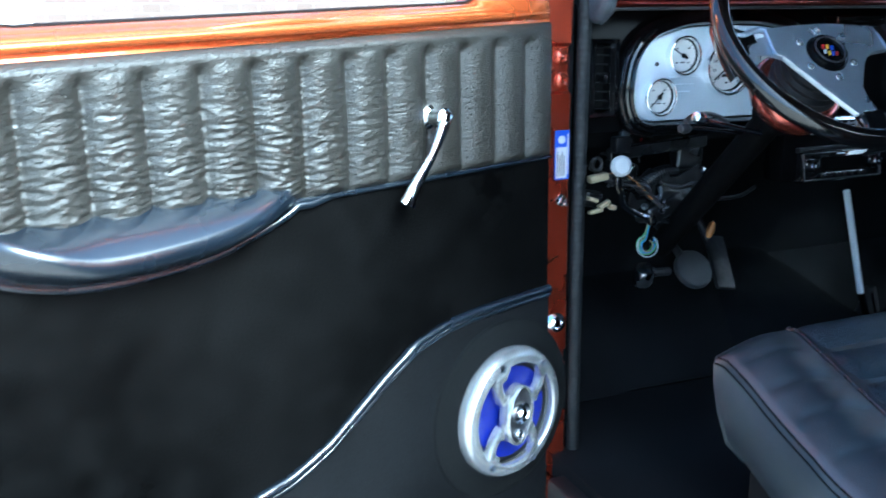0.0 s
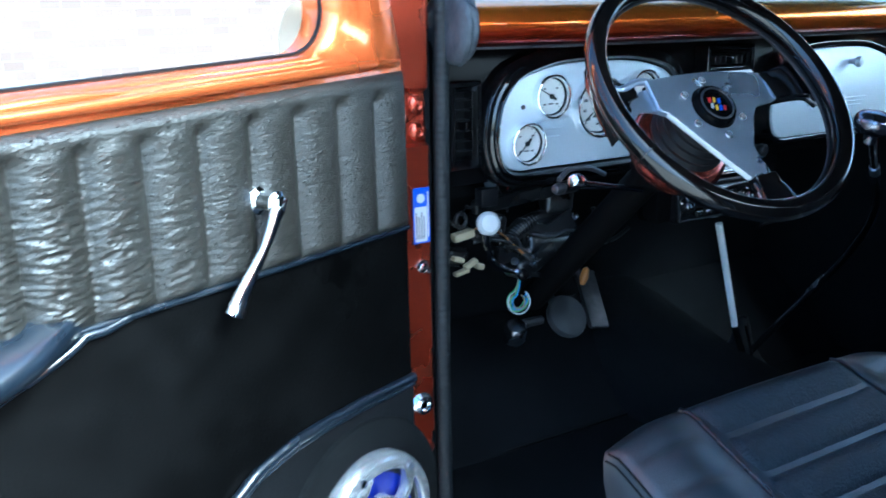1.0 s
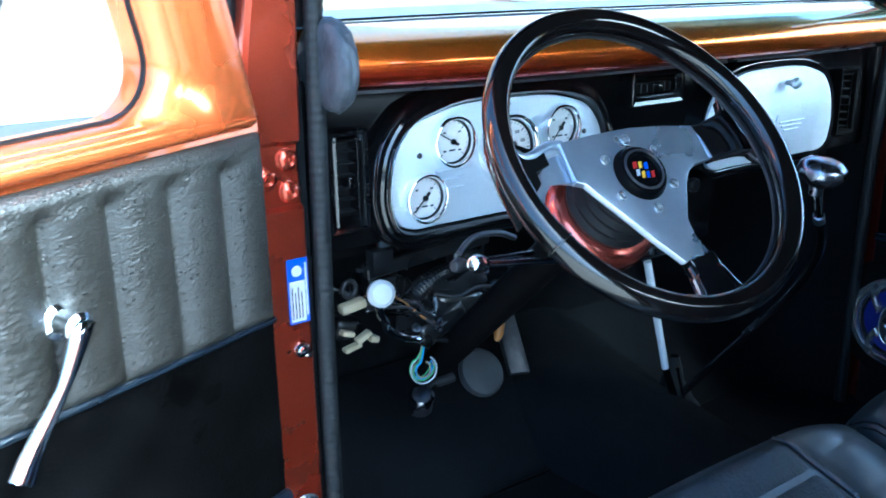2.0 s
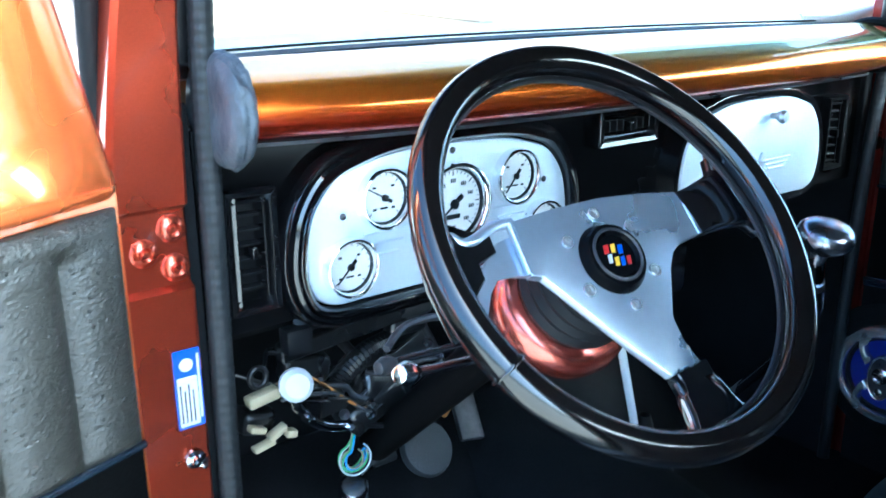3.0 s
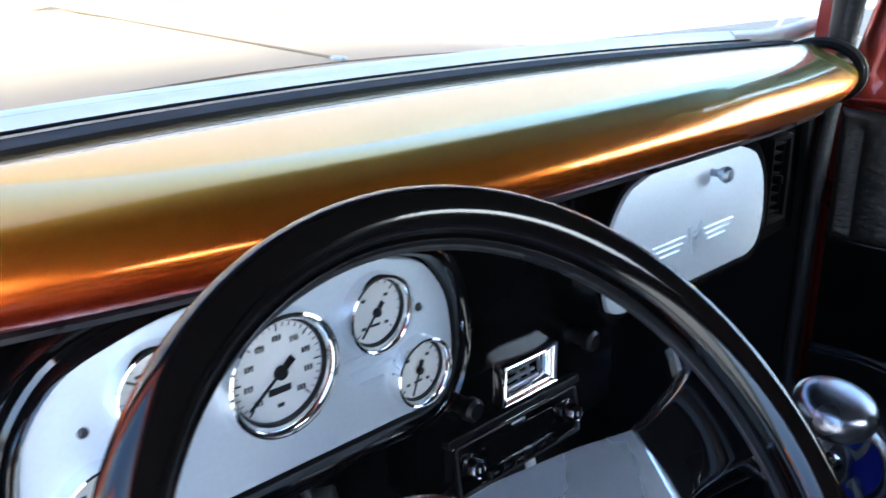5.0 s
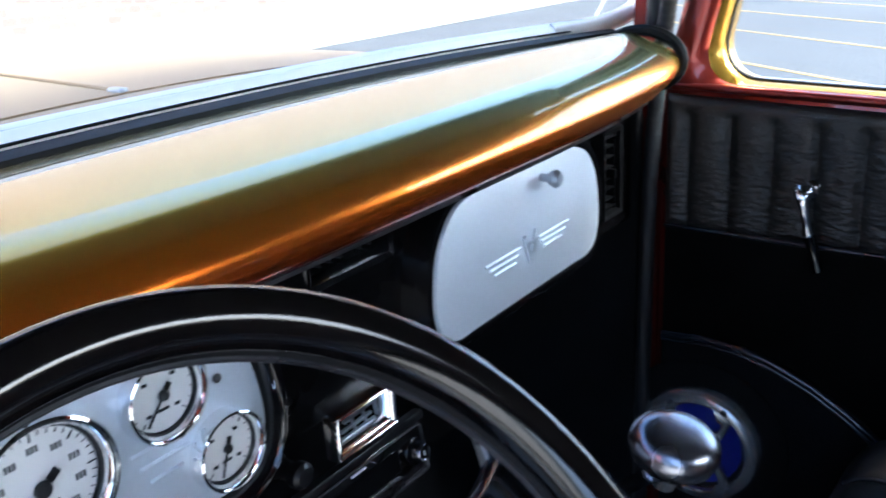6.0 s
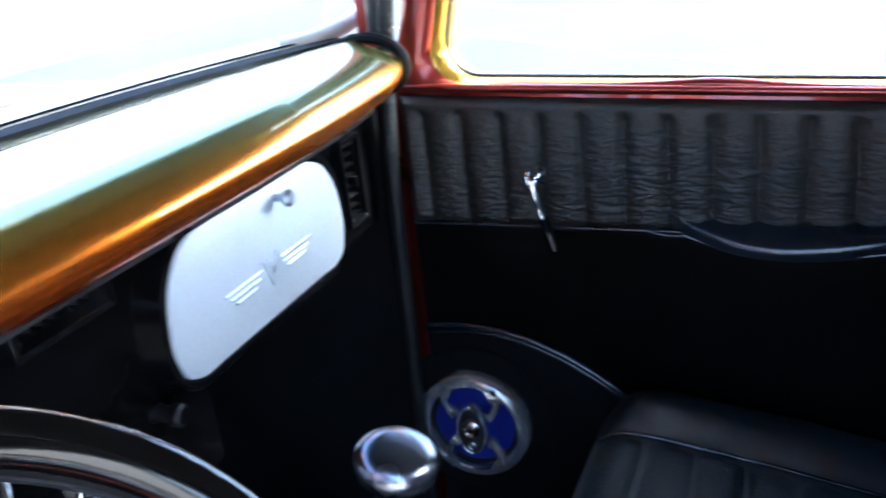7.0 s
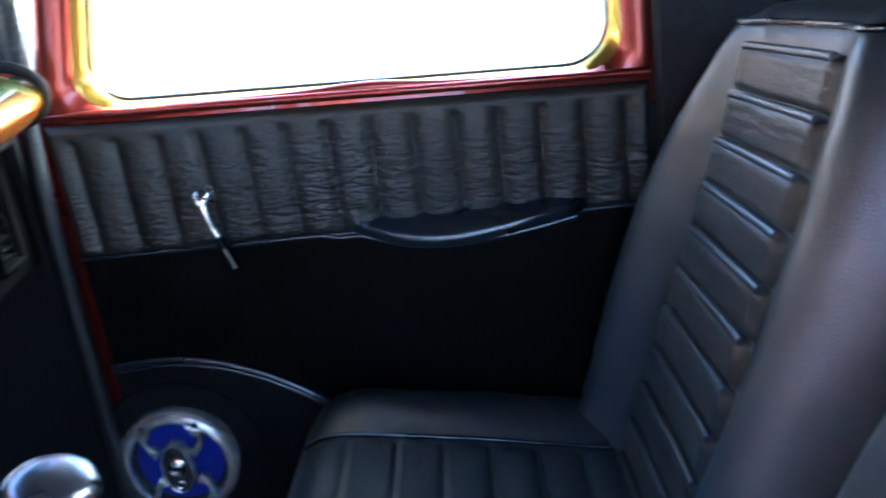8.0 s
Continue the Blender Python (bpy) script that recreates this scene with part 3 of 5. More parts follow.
def gauge(x, z, r, angle, sweep=(225, -45)):
    m = on_face(x, z, 0.004)
    g = part("gauge", turned([(0, 0.0004), (r * 0.86, 0.0004), (r * 0.86, -0.003), (0, -0.003)], 40, m), DIAL, dash, "white-faced gauge with black needle and chrome bezel")
    part("bezel", turned([(r * 0.845, 0.004), (r * 0.86, 0.0085), (r * 0.90, 0.0105), (r * 0.925, 0.0095), (r * 0.945, 0.0125), (r * 0.985, 0.0115), (r * 1.02, 0.005), (r * 1.02, -0.004), (r * 0.845, -0.004), (r * 0.845, 0.004)], 48, m), CHROME, g)
    part("inner_wall", turned([(r * 0.80, 0.0008), (r * 0.815, 0.004), (r * 0.85, 0.0045)], 40, m), INK, g)
    ticks = []
    n = 31 if r > 0.04 else 16
    for i in range(n):
        a = radians(sweep[0] + (sweep[1] - sweep[0]) * i / (n - 1))
        long_ = i % 5 == 0
        r0, r1 = r * (0.66 if long_ else 0.72), r * 0.78
        ticks.append((r0 * math.cos(a), r0 * math.sin(a), r1 * math.cos(a), r1 * math.sin(a), r * (0.011 if long_ else 0.006)))
    if r > 0.04:
        for i in range(9):
            a = radians(sweep[0] + (sweep[1] - sweep[0]) * i / 8)
            cx, cz = 0.55 * r * math.cos(a), 0.55 * r * math.sin(a)
            for e in (-0.055, 0.0, 0.055):
                ticks += [(cx + e * r, cz - 0.045 * r, cx + e * r, cz + 0.045 * r, r * 0.013)]
        ticks += [(-0.2 * r, -0.30 * r, 0.2 * r, -0.30 * r, r * 0.055), (-0.06 * r, -0.55 * r, 0.06 * r, -0.55 * r, r * 0.03)]
    else:
        ticks += [(-0.14 * r, -0.34 * r, 0.14 * r, -0.34 * r, r * 0.03)]
        for i in range(4):
            a = radians(sweep[0] + (sweep[1] - sweep[0]) * i / 3)
            ticks += [(0.50 * r * math.cos(a) - 0.06 * r, 0.50 * r * math.sin(a), 0.50 * r * math.cos(a) + 0.06 * r, 0.50 * r * math.sin(a), r * 0.035)]
    part("markings", bars(ticks), INK, g, "", 0, m @ Matrix.Translation((0, 0, 0.0008)))
    a = radians(angle)
    c, s = math.cos(a), math.sin(a)
    nd = bars([(-0.28 * r * c, -0.28 * r * s, 0.72 * r * c, 0.72 * r * s, r * 0.022), (-0.30 * r * c, -0.30 * r * s, -0.12 * r * c, -0.12 * r * s, r * 0.06)], 0.001)
    turned([(0, 0.003), (r * 0.11, 0.0025), (r * 0.12, 0)], 20, None, nd)
    part("needle", nd, INK, g, "", 30, m @ Matrix.Translation((0, 0, 0.003)))
    ln = part("lens", turned([(0, 0.0072), (r * 0.85, 0.0062)], 32, m), LENS, g)
    ln.visible_shadow = False
    return g


gauge(-0.443, 1.031, 0.030, 225)
gauge(-0.401, 1.094, 0.031, 150)
gauge(-0.3135, 1.074, 0.0455, 218)
gauge(-0.2265, 1.0925, 0.031, 230)
gauge(-0.184, 1.0305, 0.0295, 250)


def grooves(x0, x1, z, pitch=0.0115, m=FACE):
    bm = bmesh.new()
    for i in range(3):
        a = 0.006 * i
        tube([(x0 + (a if x1 > x0 else -a), -0.0042, z - pitch * i), (x1 - (0.008 * i if x1 > x0 else -0.008 * i), -0.0042, z - pitch * i)], 0.0019, 6, False, bm)
    return bm


part("ridge_set", grooves(-0.372, -0.425, 1.060), ALU, plate, "raised styling lines")
part("ridge_set", grooves(-0.256, -0.203, 1.060), ALU, plate, "raised styling lines")
for x, z in ((-0.448, 1.082), (-0.181, 1.083), (-0.3135, 1.131)):
    part("plate_screw", turned([(0, 0.003), (0.002, 0.0025), (0.0035, 0.001), (0.0035, 0)], 12, on_face(x, z, 0.004)), STEEL, plate, "small indicator lamp")
# glovebox: knob, styling lines, emblem of two crossed bars
part("knob", turned([(0, 0.024), (0.007, 0.023), (0.010, 0.018), (0.008, 0.013), (0.0045, 0.008), (0.0045, 0)], 20, on_face(0.272, 1.113, 0.004)), POLISHED, glove, "small polished pull knob")
part("ridge_set", grooves(0.224, 0.156, 1.0485, 0.0068), ALU, glove, "raised styling lines")
part("ridge_set", grooves(0.262, 0.330, 1.0485, 0.0068), ALU, glove, "raised styling lines")
em = bars([(0.236, 1.042, 0.248, 1.010, 0.003), (0.262, 1.044, 0.248, 1.010, 0.003), (0.243, 1.032, 0.258, 1.032, 0.002), (0.244, 1.021, 0.256, 1.021, 0.002), (0.243, 1.032, 0.244, 1.021, 0.002), (0.258, 1.032, 0.256, 1.021, 0.002)], 0.003)
part("emblem", em, ALU, glove, "raised aluminium emblem shape", 0, FACE @ Matrix.Translation((-0.0055, 0.0165, 0.004)))


def vent(x0, x1, z0, z1, upright, shell, y=0.012):
    m = FACE @ Matrix.Translation((0, 0, -y))
    v = part("air_vent", box((x1 - x0 - 0.012, 0.004, z1 - z0 - 0.012), ((x0 + x1) / 2, y + 0.012, (z0 + z1) / 2)), SATIN, dash, "black louvred air vent")
    out = rounded(x0, z0, x1, z1, 0.003, 2)
    part("vent_frame", bezel_ring(out, ((0.0, -0.018), (0.0, 0.010), (-0.002, 0.013), (-0.007, 0.012), (-0.009, 0.004), (-0.009, -0.018)), m), shell, v)
    part("inner_frame", bezel_ring(grow(out, -0.011), ((0.0, -0.018), (0.0, 0.006), (-0.003, 0.007), (-0.005, -0.018)), m), DARK if shell is DARK else PIANO, v)
    n = 6
    for i in range(n):
        f = (i + 0.5) / n
        if upright:
            part("louvre", box((x1 - x0 - 0.034, 0.012, 0.0025), ((x0 + x1) / 2, y - 0.001, z0 + 0.018 + (z1 - z0 - 0.036) * f), 0.0006, 1), DARK if shell is DARK else SATIN, v)
        else:
            part("louvre", box((0.0025, 0.012, z1 - z0 - 0.034), (x0 + 0.018 + (x1 - x0 - 0.036) * f, y - 0.001, (z0 + z1) / 2), 0.0006, 1), PLASTIC, v)
    part("vent_tab", box((0.006, 0.02, 0.012), ((x0 + x1) / 2, y - 0.006, (z0 + z1) / 2), 0.0015), shell, v)


vent(-0.567, -0.513, 1.003, 1.122, True, PIANO)
vent(-0.086, 0.024, 1.104, 1.152, False, PIANO)
# far vent darkened in its colour for the shade beside the glovebox
vent(0.462, 0.520, 1.003, 1.122, True, DARK, 0.026)
# centre: switch with chrome frame, radio, pull knobs
sw = part("chrome_switch", box((0.066, 0.006, 0.034), (-0.0135, 0.034, 0.9588), 0.001), BLACK, dash, "chrome-framed switch with an emblem shape")
part("chrome_frame", bezel_ring(rounded(-0.054, 0.9365, 0.027, 0.981, 0.001, 1), ((0, -0.012), (0, 0.010), (-0.002, 0.0125), (-0.0045, 0.0105), (-0.0055, 0.0075), (-0.0075, 0.0085), (-0.0095, 0.006), (-0.0105, -0.004)), FACE @ Matrix.Translation((0, 0, -0.027))), CHROME, sw)
part("emblem", bars([(-0.038, 0.9690, 0.002, 0.9720, 0.0013), (-0.042, 0.9610, -0.002, 0.9625, 0.0013), (-0.029, 0.9745, -0.024, 0.9560, 0.0012), (-0.014, 0.9755, -0.009, 0.9570, 0.0012), (0.004, 0.9755, 0.007, 0.9560, 0.0016), (-0.043, 0.9535, 0.004, 0.9545, 0.0012)], 0.003), POLISHED, sw, "", 0, FACE @ Matrix.Translation((0.006, -0.0065, -0.029)))
for x, z in ((-0.110, 0.962), (0.066, 0.972)):
    part("pull_knob", turned([(0, 0.034), (0.008, 0.034), (0.011, 0.031), (0.011, 0.024), (0.008, 0.018), (0.0085, 0.006), (0.012, 0.0), (0.012, -0.02)], 24, on_face(x, z, -0.032)), PLASTIC, dash, "black pull knob")
radio = thing("car_radio", "black car radio with knobs and a dark display", "radio", (-0.05, 0.0, 0.90))
RM = place(radio)
RT = axes((-0.026, 0.024, 0.891), (1, 0, 0), (0, 0.17, 0.985), (0, -0.985, 0.17))
part("face", slab(rounded(-0.093, -0.027, 0.093, 0.027, 0.005, 3), 0.02, RM @ RT @ Matrix.Translation((0, 0, -0.012)), 0.003), PIANO, radio)
part("top_lip", slab(rounded(-0.097, 0.027, 0.097, 0.036, 0.002, 2), 0.022, RM @ RT @ Matrix.Translation((0, 0, -0.012)), 0.002), PLASTIC, radio)
part("display", slab(rounded(-0.05, -0.006, 0.05, 0.016, 0.002, 2), 0.0015, RM @ RT @ Matrix.Translation((0, 0, 0.0082))), BLACK, radio)
part("marking", slab(rounded(-0.012, 0.0195, 0.008, 0.022, 0.001, 1), 0.0008, RM @ RT @ Matrix.Translation((0, 0, 0.0082))), PAPER, radio)
part("face_trim", bezel_ring(rounded(-0.090, -0.0245, 0.090, 0.0255, 0.004, 3), ((0.0, 0.0), (0.0, 0.0018), (-0.0012, 0.0022), (-0.0022, 0.0)), RM @ RT @ Matrix.Translation((0, 0, 0.008))), STEEL, radio, "thin dull metal outline")
for x in (-0.074, 0.074):
    kn = part("tuning_knob", turned([(0, 0.013), (0.007, 0.0128), (0.0095, 0.010), (0.0105, 0.004), (0.013, 0.003), (0.0135, 0)], 22, RM @ RT @ Matrix.Translation((x, 0.002, 0.008))), PIANO, radio)
    part("knob_ring", turned([(0.0068, 0.0130), (0.0078, 0.0138), (0.0088, 0.0128), (0.0090, 0.0112)], 22, RM @ RT @ Matrix.Translation((x, 0.002, 0.008))), KNOBMETAL, kn)
    part("knob_mark", slab(rounded(-0.0008, -0.005, 0.0008, 0.0, 0.0004, 1), 0.0008, RM @ RT @ Matrix.Translation((x, 0.004, 0.0208))), PAPER, kn, "", 0)
for i in range(6):
    bt = part("button", slab(rounded(-0.007, -0.005, 0.007, 0.005, 0.001, 1), 0.003, RM @ RT @ Matrix.Translation((-0.043 + 0.0172 * i, -0.0165, 0.008)), 0.001), PIANO, radio)
    part("button_mark", slab(rounded(-0.0025, -0.0008, 0.0025, 0.0008, 0.0004, 1), 0.0005, RM @ RT @ Matrix.Translation((-0.043 + 0.0172 * i, -0.0160, 0.0112))), KNOBMETAL, bt, "", 0)


def end_pad():
    """Padded leather end of the dashboard roll, beside the pillar."""
    rings = []
    ends = [(-0.5750, 0.66), (-0.5745, 0.76), (-0.5725, 0.86), (-0.5700, 0.93), (-0.5670, 0.965), (-0.5640, 0.975), (-0.5610, 0.99), (-0.5580, 0.985), (-0.5560, 0.96), (-0.5550, 0.92)]
    for x, k, _ in spline([(x, k, 0) for x, k in ends], 5):
        ring = []
        for a in [2 * math.pi * i / 90 for i in range(90)]:
            c, w = math.cos(a), 1 - 0.035 * abs(noise.noise(Vector((x * 240 + 2 * math.sin(a), 2.2 * math.cos(a), 2.2 * math.sin(a))))) + 0.045 * noise.noise(Vector((x * 150, 3 * math.cos(a), 3 * math.sin(a)))) + 0.03 * noise.noise(Vector((x * 60, 9 * math.cos(a), 9 * math.sin(a))))
            ring.append((x, -0.012 + 0.050 * k * w * c * (1.0 if c < 0 else 1.4), 1.194 + 0.050 * k * w * math.sin(a)))
        rings.append(ring)
    return loft(rings)


part("end_pad", end_pad(), GREYPAD, dash, "grey wrinkled leather pad at the roll's end")
part("end_ring", tube([(0.549, 0.002 + 0.054 * math.cos(a), 1.199 + 0.037 * math.sin(a)) for a in [2 * math.pi * i / 28 for i in range(28)]], 0.0075, 8, True), SATIN, dash, "black windlace ring at the roll's end")

# ---- steering wheel and column ----
WC = Vector((-0.386, -0.303, 1.117))
WN = Vector((-0.1, -1.0, 0.88)).normalized()
WX = Vector((0.99504, -0.0995, 0))
WM = axes((0, 0, 0), WX, WN.cross(WX), WN)
# the grip sits a little off the hub plate
RO, RN = Vector((-0.010, -0.004, 0.004)), Vector((-0.1, -1.0, 0.91)).normalized()
RIMM = axes(RO, WX, RN.cross(WX), RN)
wheel = thing("steering_wheel", "three-spoke steering wheel with polished spokes and dark glossy rim", "steering wheel", WC)


def rim():
    """A flat-faced oval grip, swept round."""
    rings = []
    for i in range(96):
        a = 2 * math.pi * i / 96
        c = Vector((math.cos(a), math.sin(a), 0))
        rings.append([c * (0.1562 + 0.0120 * math.cos(b)) + Vector((0, 0, 0.0128 * math.sin(b))) for b in [2 * math.pi * j / 24 for j in range(24)]])
    return loft(rings, True, False, None, True)


part("rim", rim(), RIM, wheel, "dark brown-black glossy rim", 60, RIMM)
part("inner_flange", loft([[Vector((math.cos(a), math.sin(a), 0)) * r + Vector((0, 0, h)) for r, h in ((0.150, -0.0105), (0.1460, -0.0115), (0.1452, -0.0095), (0.1460, -0.0075), (0.150, -0.0045))] for a in [2 * math.pi * i / 96 for i in range(96)]], True, False, None, True), SATIN, wheel, "black inner ring of the rim", 40, RIMM)
part("core_edge", loft([[Vector((math.cos(a), math.sin(a), 0)) * r + Vector((0, 0, h)) for r, h in ((0.1458, -0.0125), (0.1440, -0.0122), (0.1436, -0.0108), (0.1440, -0.0094), (0.1458, -0.0092))] for a in [2 * math.pi * i / 96 for i in range(96)]], True, False, None, True), STEEL, wheel, "dull metal core edge inside the rim", 60, RIMM)
HUB = [(-0.085, 0.034), (-0.045, 0.0385), (0.0, 0.041), (0.045, 0.039), (0.079, 0.035), (0.0835, 0.018), (0.0845, -0.0035), (0.060, -0.0075), (0.048, -0.014), (0.038, -0.026), (0.018, -0.062), (0.0155, -0.080), (0.0225, -0.0985), (-0.0085, -0.103), (-0.030, -0.076), (-0.077, -0.0115), (-0.0865, -0.0085)]
hubm = WM @ Matrix.Translation((-0.001, 0, -0.02))
part("spoke_plate", slab(HUB, 0.007, hubm, 0.0012), POLISHED, wheel, "polished aluminium spoke plate", 25)


def flare(a, r0, h0, h1, lean, end):
    """Outline of an arm that widens with fillets into the rim."""
    t = Vector((math.cos(radians(a)), math.sin(radians(a))))
    n = Vector((-t.y, t.x))
    rows = ((r0, h0), (r0 + 0.015, h0 * 1.02), (end - 0.036, h0 + (h1 - h0) * 0.18), (end - 0.022, h0 + (h1 - h0) * 0.40), (end - 0.013, h0 + (h1 - h0) * 0.68), (end - 0.007, h1), (end - 0.003, h1 * 1.28), (end, h1 * 1.5))
    left = [t * r + n * (h + lean * (r - r0)) for r, h in rows]
    right = [t * r - n * (h - lean * (r - r0)) for r, h in rows]
    return [tuple(v) for v in left + right[::-1]]


for a, r0, h0, h1, lean, end in ((10.0, 0.083, 0.0195, 0.026, -0.02, 0.145), (-83.5, 0.1005, 0.0165, 0.029, 0.05, 0.154)):
    part("spoke", slab(flare(a, r0, h0, h1, lean, end), 0.0135, hubm @ Matrix.Translation((0, 0, -0.0045)), 0.0035), PIANO, wheel, "gloss black spoke cover", 30)
    part("spoke_core", slab(flare(a, r0 + 0.006, h0 + 0.0012, h1 + 0.0016, lean, end), 0.003, hubm @ Matrix.Translation((0, 0, 0.0012))), KNOBMETAL, wheel, "", 30)
# the third spoke shows its bare folded metal round a slot
part("spoke", slab([(-0.104, 0.031), (-0.120, 0.034), (-0.138, 0.044), (-0.151, 0.060), (-0.158, 0.04), (-0.162, 0.0), (-0.158, -0.040), (-0.149, -0.034), (-0.136, -0.017), (-0.121, -0.004), (-0.121, 0.008), (-0.104, 0.014)], 0.012, hubm @ Matrix.Translation((0, 0, -0.006)), 0.003), PIANO, wheel, "gloss black spoke cover", 30)
part("spoke_rib", tube(spline([hubm @ Vector(p) for p in ((-0.082, 0.034, 0.003), (-0.096, 0.034, 0.004), (-0.108, 0.030, 0.005), (-0.119, 0.0255, 0.005), (-0.128, 0.026, 0.003), (-0.134, 0.034, 0.002))], 6), 0.0042, 10), POLISHED, wheel, "", 60)
gusset = [(-0.087, 0.0245), (-0.098, 0.0225), (-0.109, 0.0150), (-0.118, 0.0055), (-0.128, -0.0085), (-0.1370, -0.0260), (-0.1425, -0.0490), (-0.1385, -0.0490), (-0.1320, -0.0290), (-0.1220, -0.0130), (-0.1120, -0.0040), (-0.0990, -0.0040), (-0.0862, -0.0070)]
part("plate_fold", slab(gusset, 0.004, hubm @ Matrix.Translation((0, 0, -0.001)), 0.0014), POLISHED, wheel, "bright folded plate edge", 30)
for x in (-0.0865, 0.0822):
    part("plate_edge", tube([hubm @ Vector((x + 0.001 * (x < 0), 0.033, 0.0055)), hubm @ Vector((x + (0.0016 if x > 0 else 0.0005), -0.0035 if x > 0 else -0.007, 0.0055))], 0.0028, 8), POLISHED, wheel, "", 60)
HC = (-0.0125, -0.0090)
for k in range(6):
    a = radians(87 + 62 * k)
    part("spoke_bolt", turned([(0, 0.0006), (0.0022, 0.0006), (0.0026, 0.0016), (0.0047, 0.0016), (0.0054, 0.0006), (0.0054, 0)], 16, hubm @ Matrix.Translation((HC[0] + 0.0375 * math.cos(a), HC[1] + 0.0375 * math.sin(a), 0.007))), SILVER, wheel)
horn = part("horn_button", turned([(0, 0.0065), (0.0165, 0.006), (0.0185, 0.0085), (0.0245, 0.0078), (0.0275, 0.003), (0.0285, 0)], 40, hubm @ Matrix.Translation((*HC, 0.007))), BLACK, wheel, "black round horn button with coloured marks")
part("button_ring", turned([(0.0190, 0.0082), (0.0200, 0.0098), (0.0212, 0.0094), (0.0218, 0.0078)], 40, hubm @ Matrix.Translation((*HC, 0.007))), STEEL, wheel)
hm = hubm @ Matrix.Translation((HC[0] - 0.0005, HC[1], 0.0138)) @ Matrix.Rotation(radians(-7), 4, "Z") @ Matrix.Diagonal((0.86, 0.86, 1, 1))
# six slanted enamel flags in two rows
for mat, x, z, w in ((RED, -0.0095, 0.0055, 0.0055), (YELLOW, -0.0022, 0.0060, 0.0045), (BLUE, 0.0050, 0.0050, 0.0050), (PAPER, -0.0085, -0.0035, 0.0042), (YELLOW, -0.0022, -0.0060, 0.0045), (BLUE, 0.0040, -0.0060, 0.0042), (RED, 0.0105, -0.0055, 0.0042)):
    flag = [(x - w / 2, z - 0.0042), (x + w / 2 - 0.0005, z - 0.0036), (x + w / 2 + 0.0008, z + 0.0044), (x - w / 2 + 0.0010, z + 0.0036)]
    part("enamel_mark", slab(flag, 0.0007, hm), mat, horn, "", 0)
o = Vector((math.cos(radians(207)), math.sin(radians(207)), 0))
ring = [o * (0.1562 + 0.0125 * math.cos(b)) + Vector((0, 0, 0.0134 * math.sin(b))) for b in [2 * math.pi * j / 24 for j in range(24)]]
part("rim_joint", tube(ring, 0.0014, 6, True), RIM, wheel, "", 60, RIMM)
BM = WM @ Matrix.Translation((-0.010, -0.009, -0.02))
part("bellows", turned([(0.030, 0)] + [(0.040 + 0.0030 * (i % 2) + 0.0006 * i, -0.0058 * i) for i in range(1, 13)] + [(0.04, -0.078)], 36, BM), RUBBER, wheel, "black ribbed hub bellows")
part("hub_bell", turned([(0.040, -0.056), (0.052, -0.057), (0.0595, -0.062), (0.0625, -0.072), (0.0615, -0.084), (0.055, -0.096), (0.042, -0.106), (0.030, -0.112)], 48, BM), BELL, wheel, "candy painted hub bell")
column = thing("steering_column", "black steering column with chrome levers under the dashboard", "steering column", WC)
CM = place(column)
cdir = -WN
c0 = WC + cdir * 0.115
part("column_tube", tube([c0, WC + cdir * 0.55], 0.022, 20), DARK, column, "", 40, CM)
part("column_collar", tube([c0, c0 + cdir * 0.05], 0.030, 24), DARK, column, "", 40, CM)
# two levers with chrome knobs, to the side of the column
for pts, r, kr, mat in (([(-0.40, -0.19, 0.99), (-0.455, -0.200, 1.002), (-0.505, -0.212, 1.013), (-0.53, -0.22, 1.020)], 0.0036, 0.0095, CHROME),
                        ([(-0.39, -0.14, 0.985), (-0.44, -0.150, 0.992), (-0.485, -0.157, 0.998), (-0.510, -0.162, 1.000)], 0.0032, 0.0078, STEEL)):
    lev = spline(pts, 5)
    part("signal_lever", tube(lev, r, 10), KNOBMETAL, column, "satin metal column lever", 40, CM)
    part("lever_knob", turned([(0, kr * 1.35), (kr * 0.7, kr), (kr, 0.1 * kr), (kr * 0.8, -kr), (r, -kr * 1.6)], 16, CM @ along(lev[-1], lev[-1] - lev[-3])), mat, column)
part("lever_bracket", tube(spline([(-0.50, -0.150, 1.008), (-0.47, -0.135, 1.016), (-0.43, -0.125, 1.012), (-0.40, -0.12, 1.000)], 5), 0.0035, 8), STEEL, column, "", 40, CM)
part("lever_bracket", tube([(-0.385, -0.17, 1.015), (-0.36, -0.175, 0.985)], 0.0035, 8), CHROME, column, "", 40, CM)


# ---- doors ----
def top_z(u):
    return 1.147 - 0.045 * u


def belt_z(u):
    return 0.966 - 0.018 * u


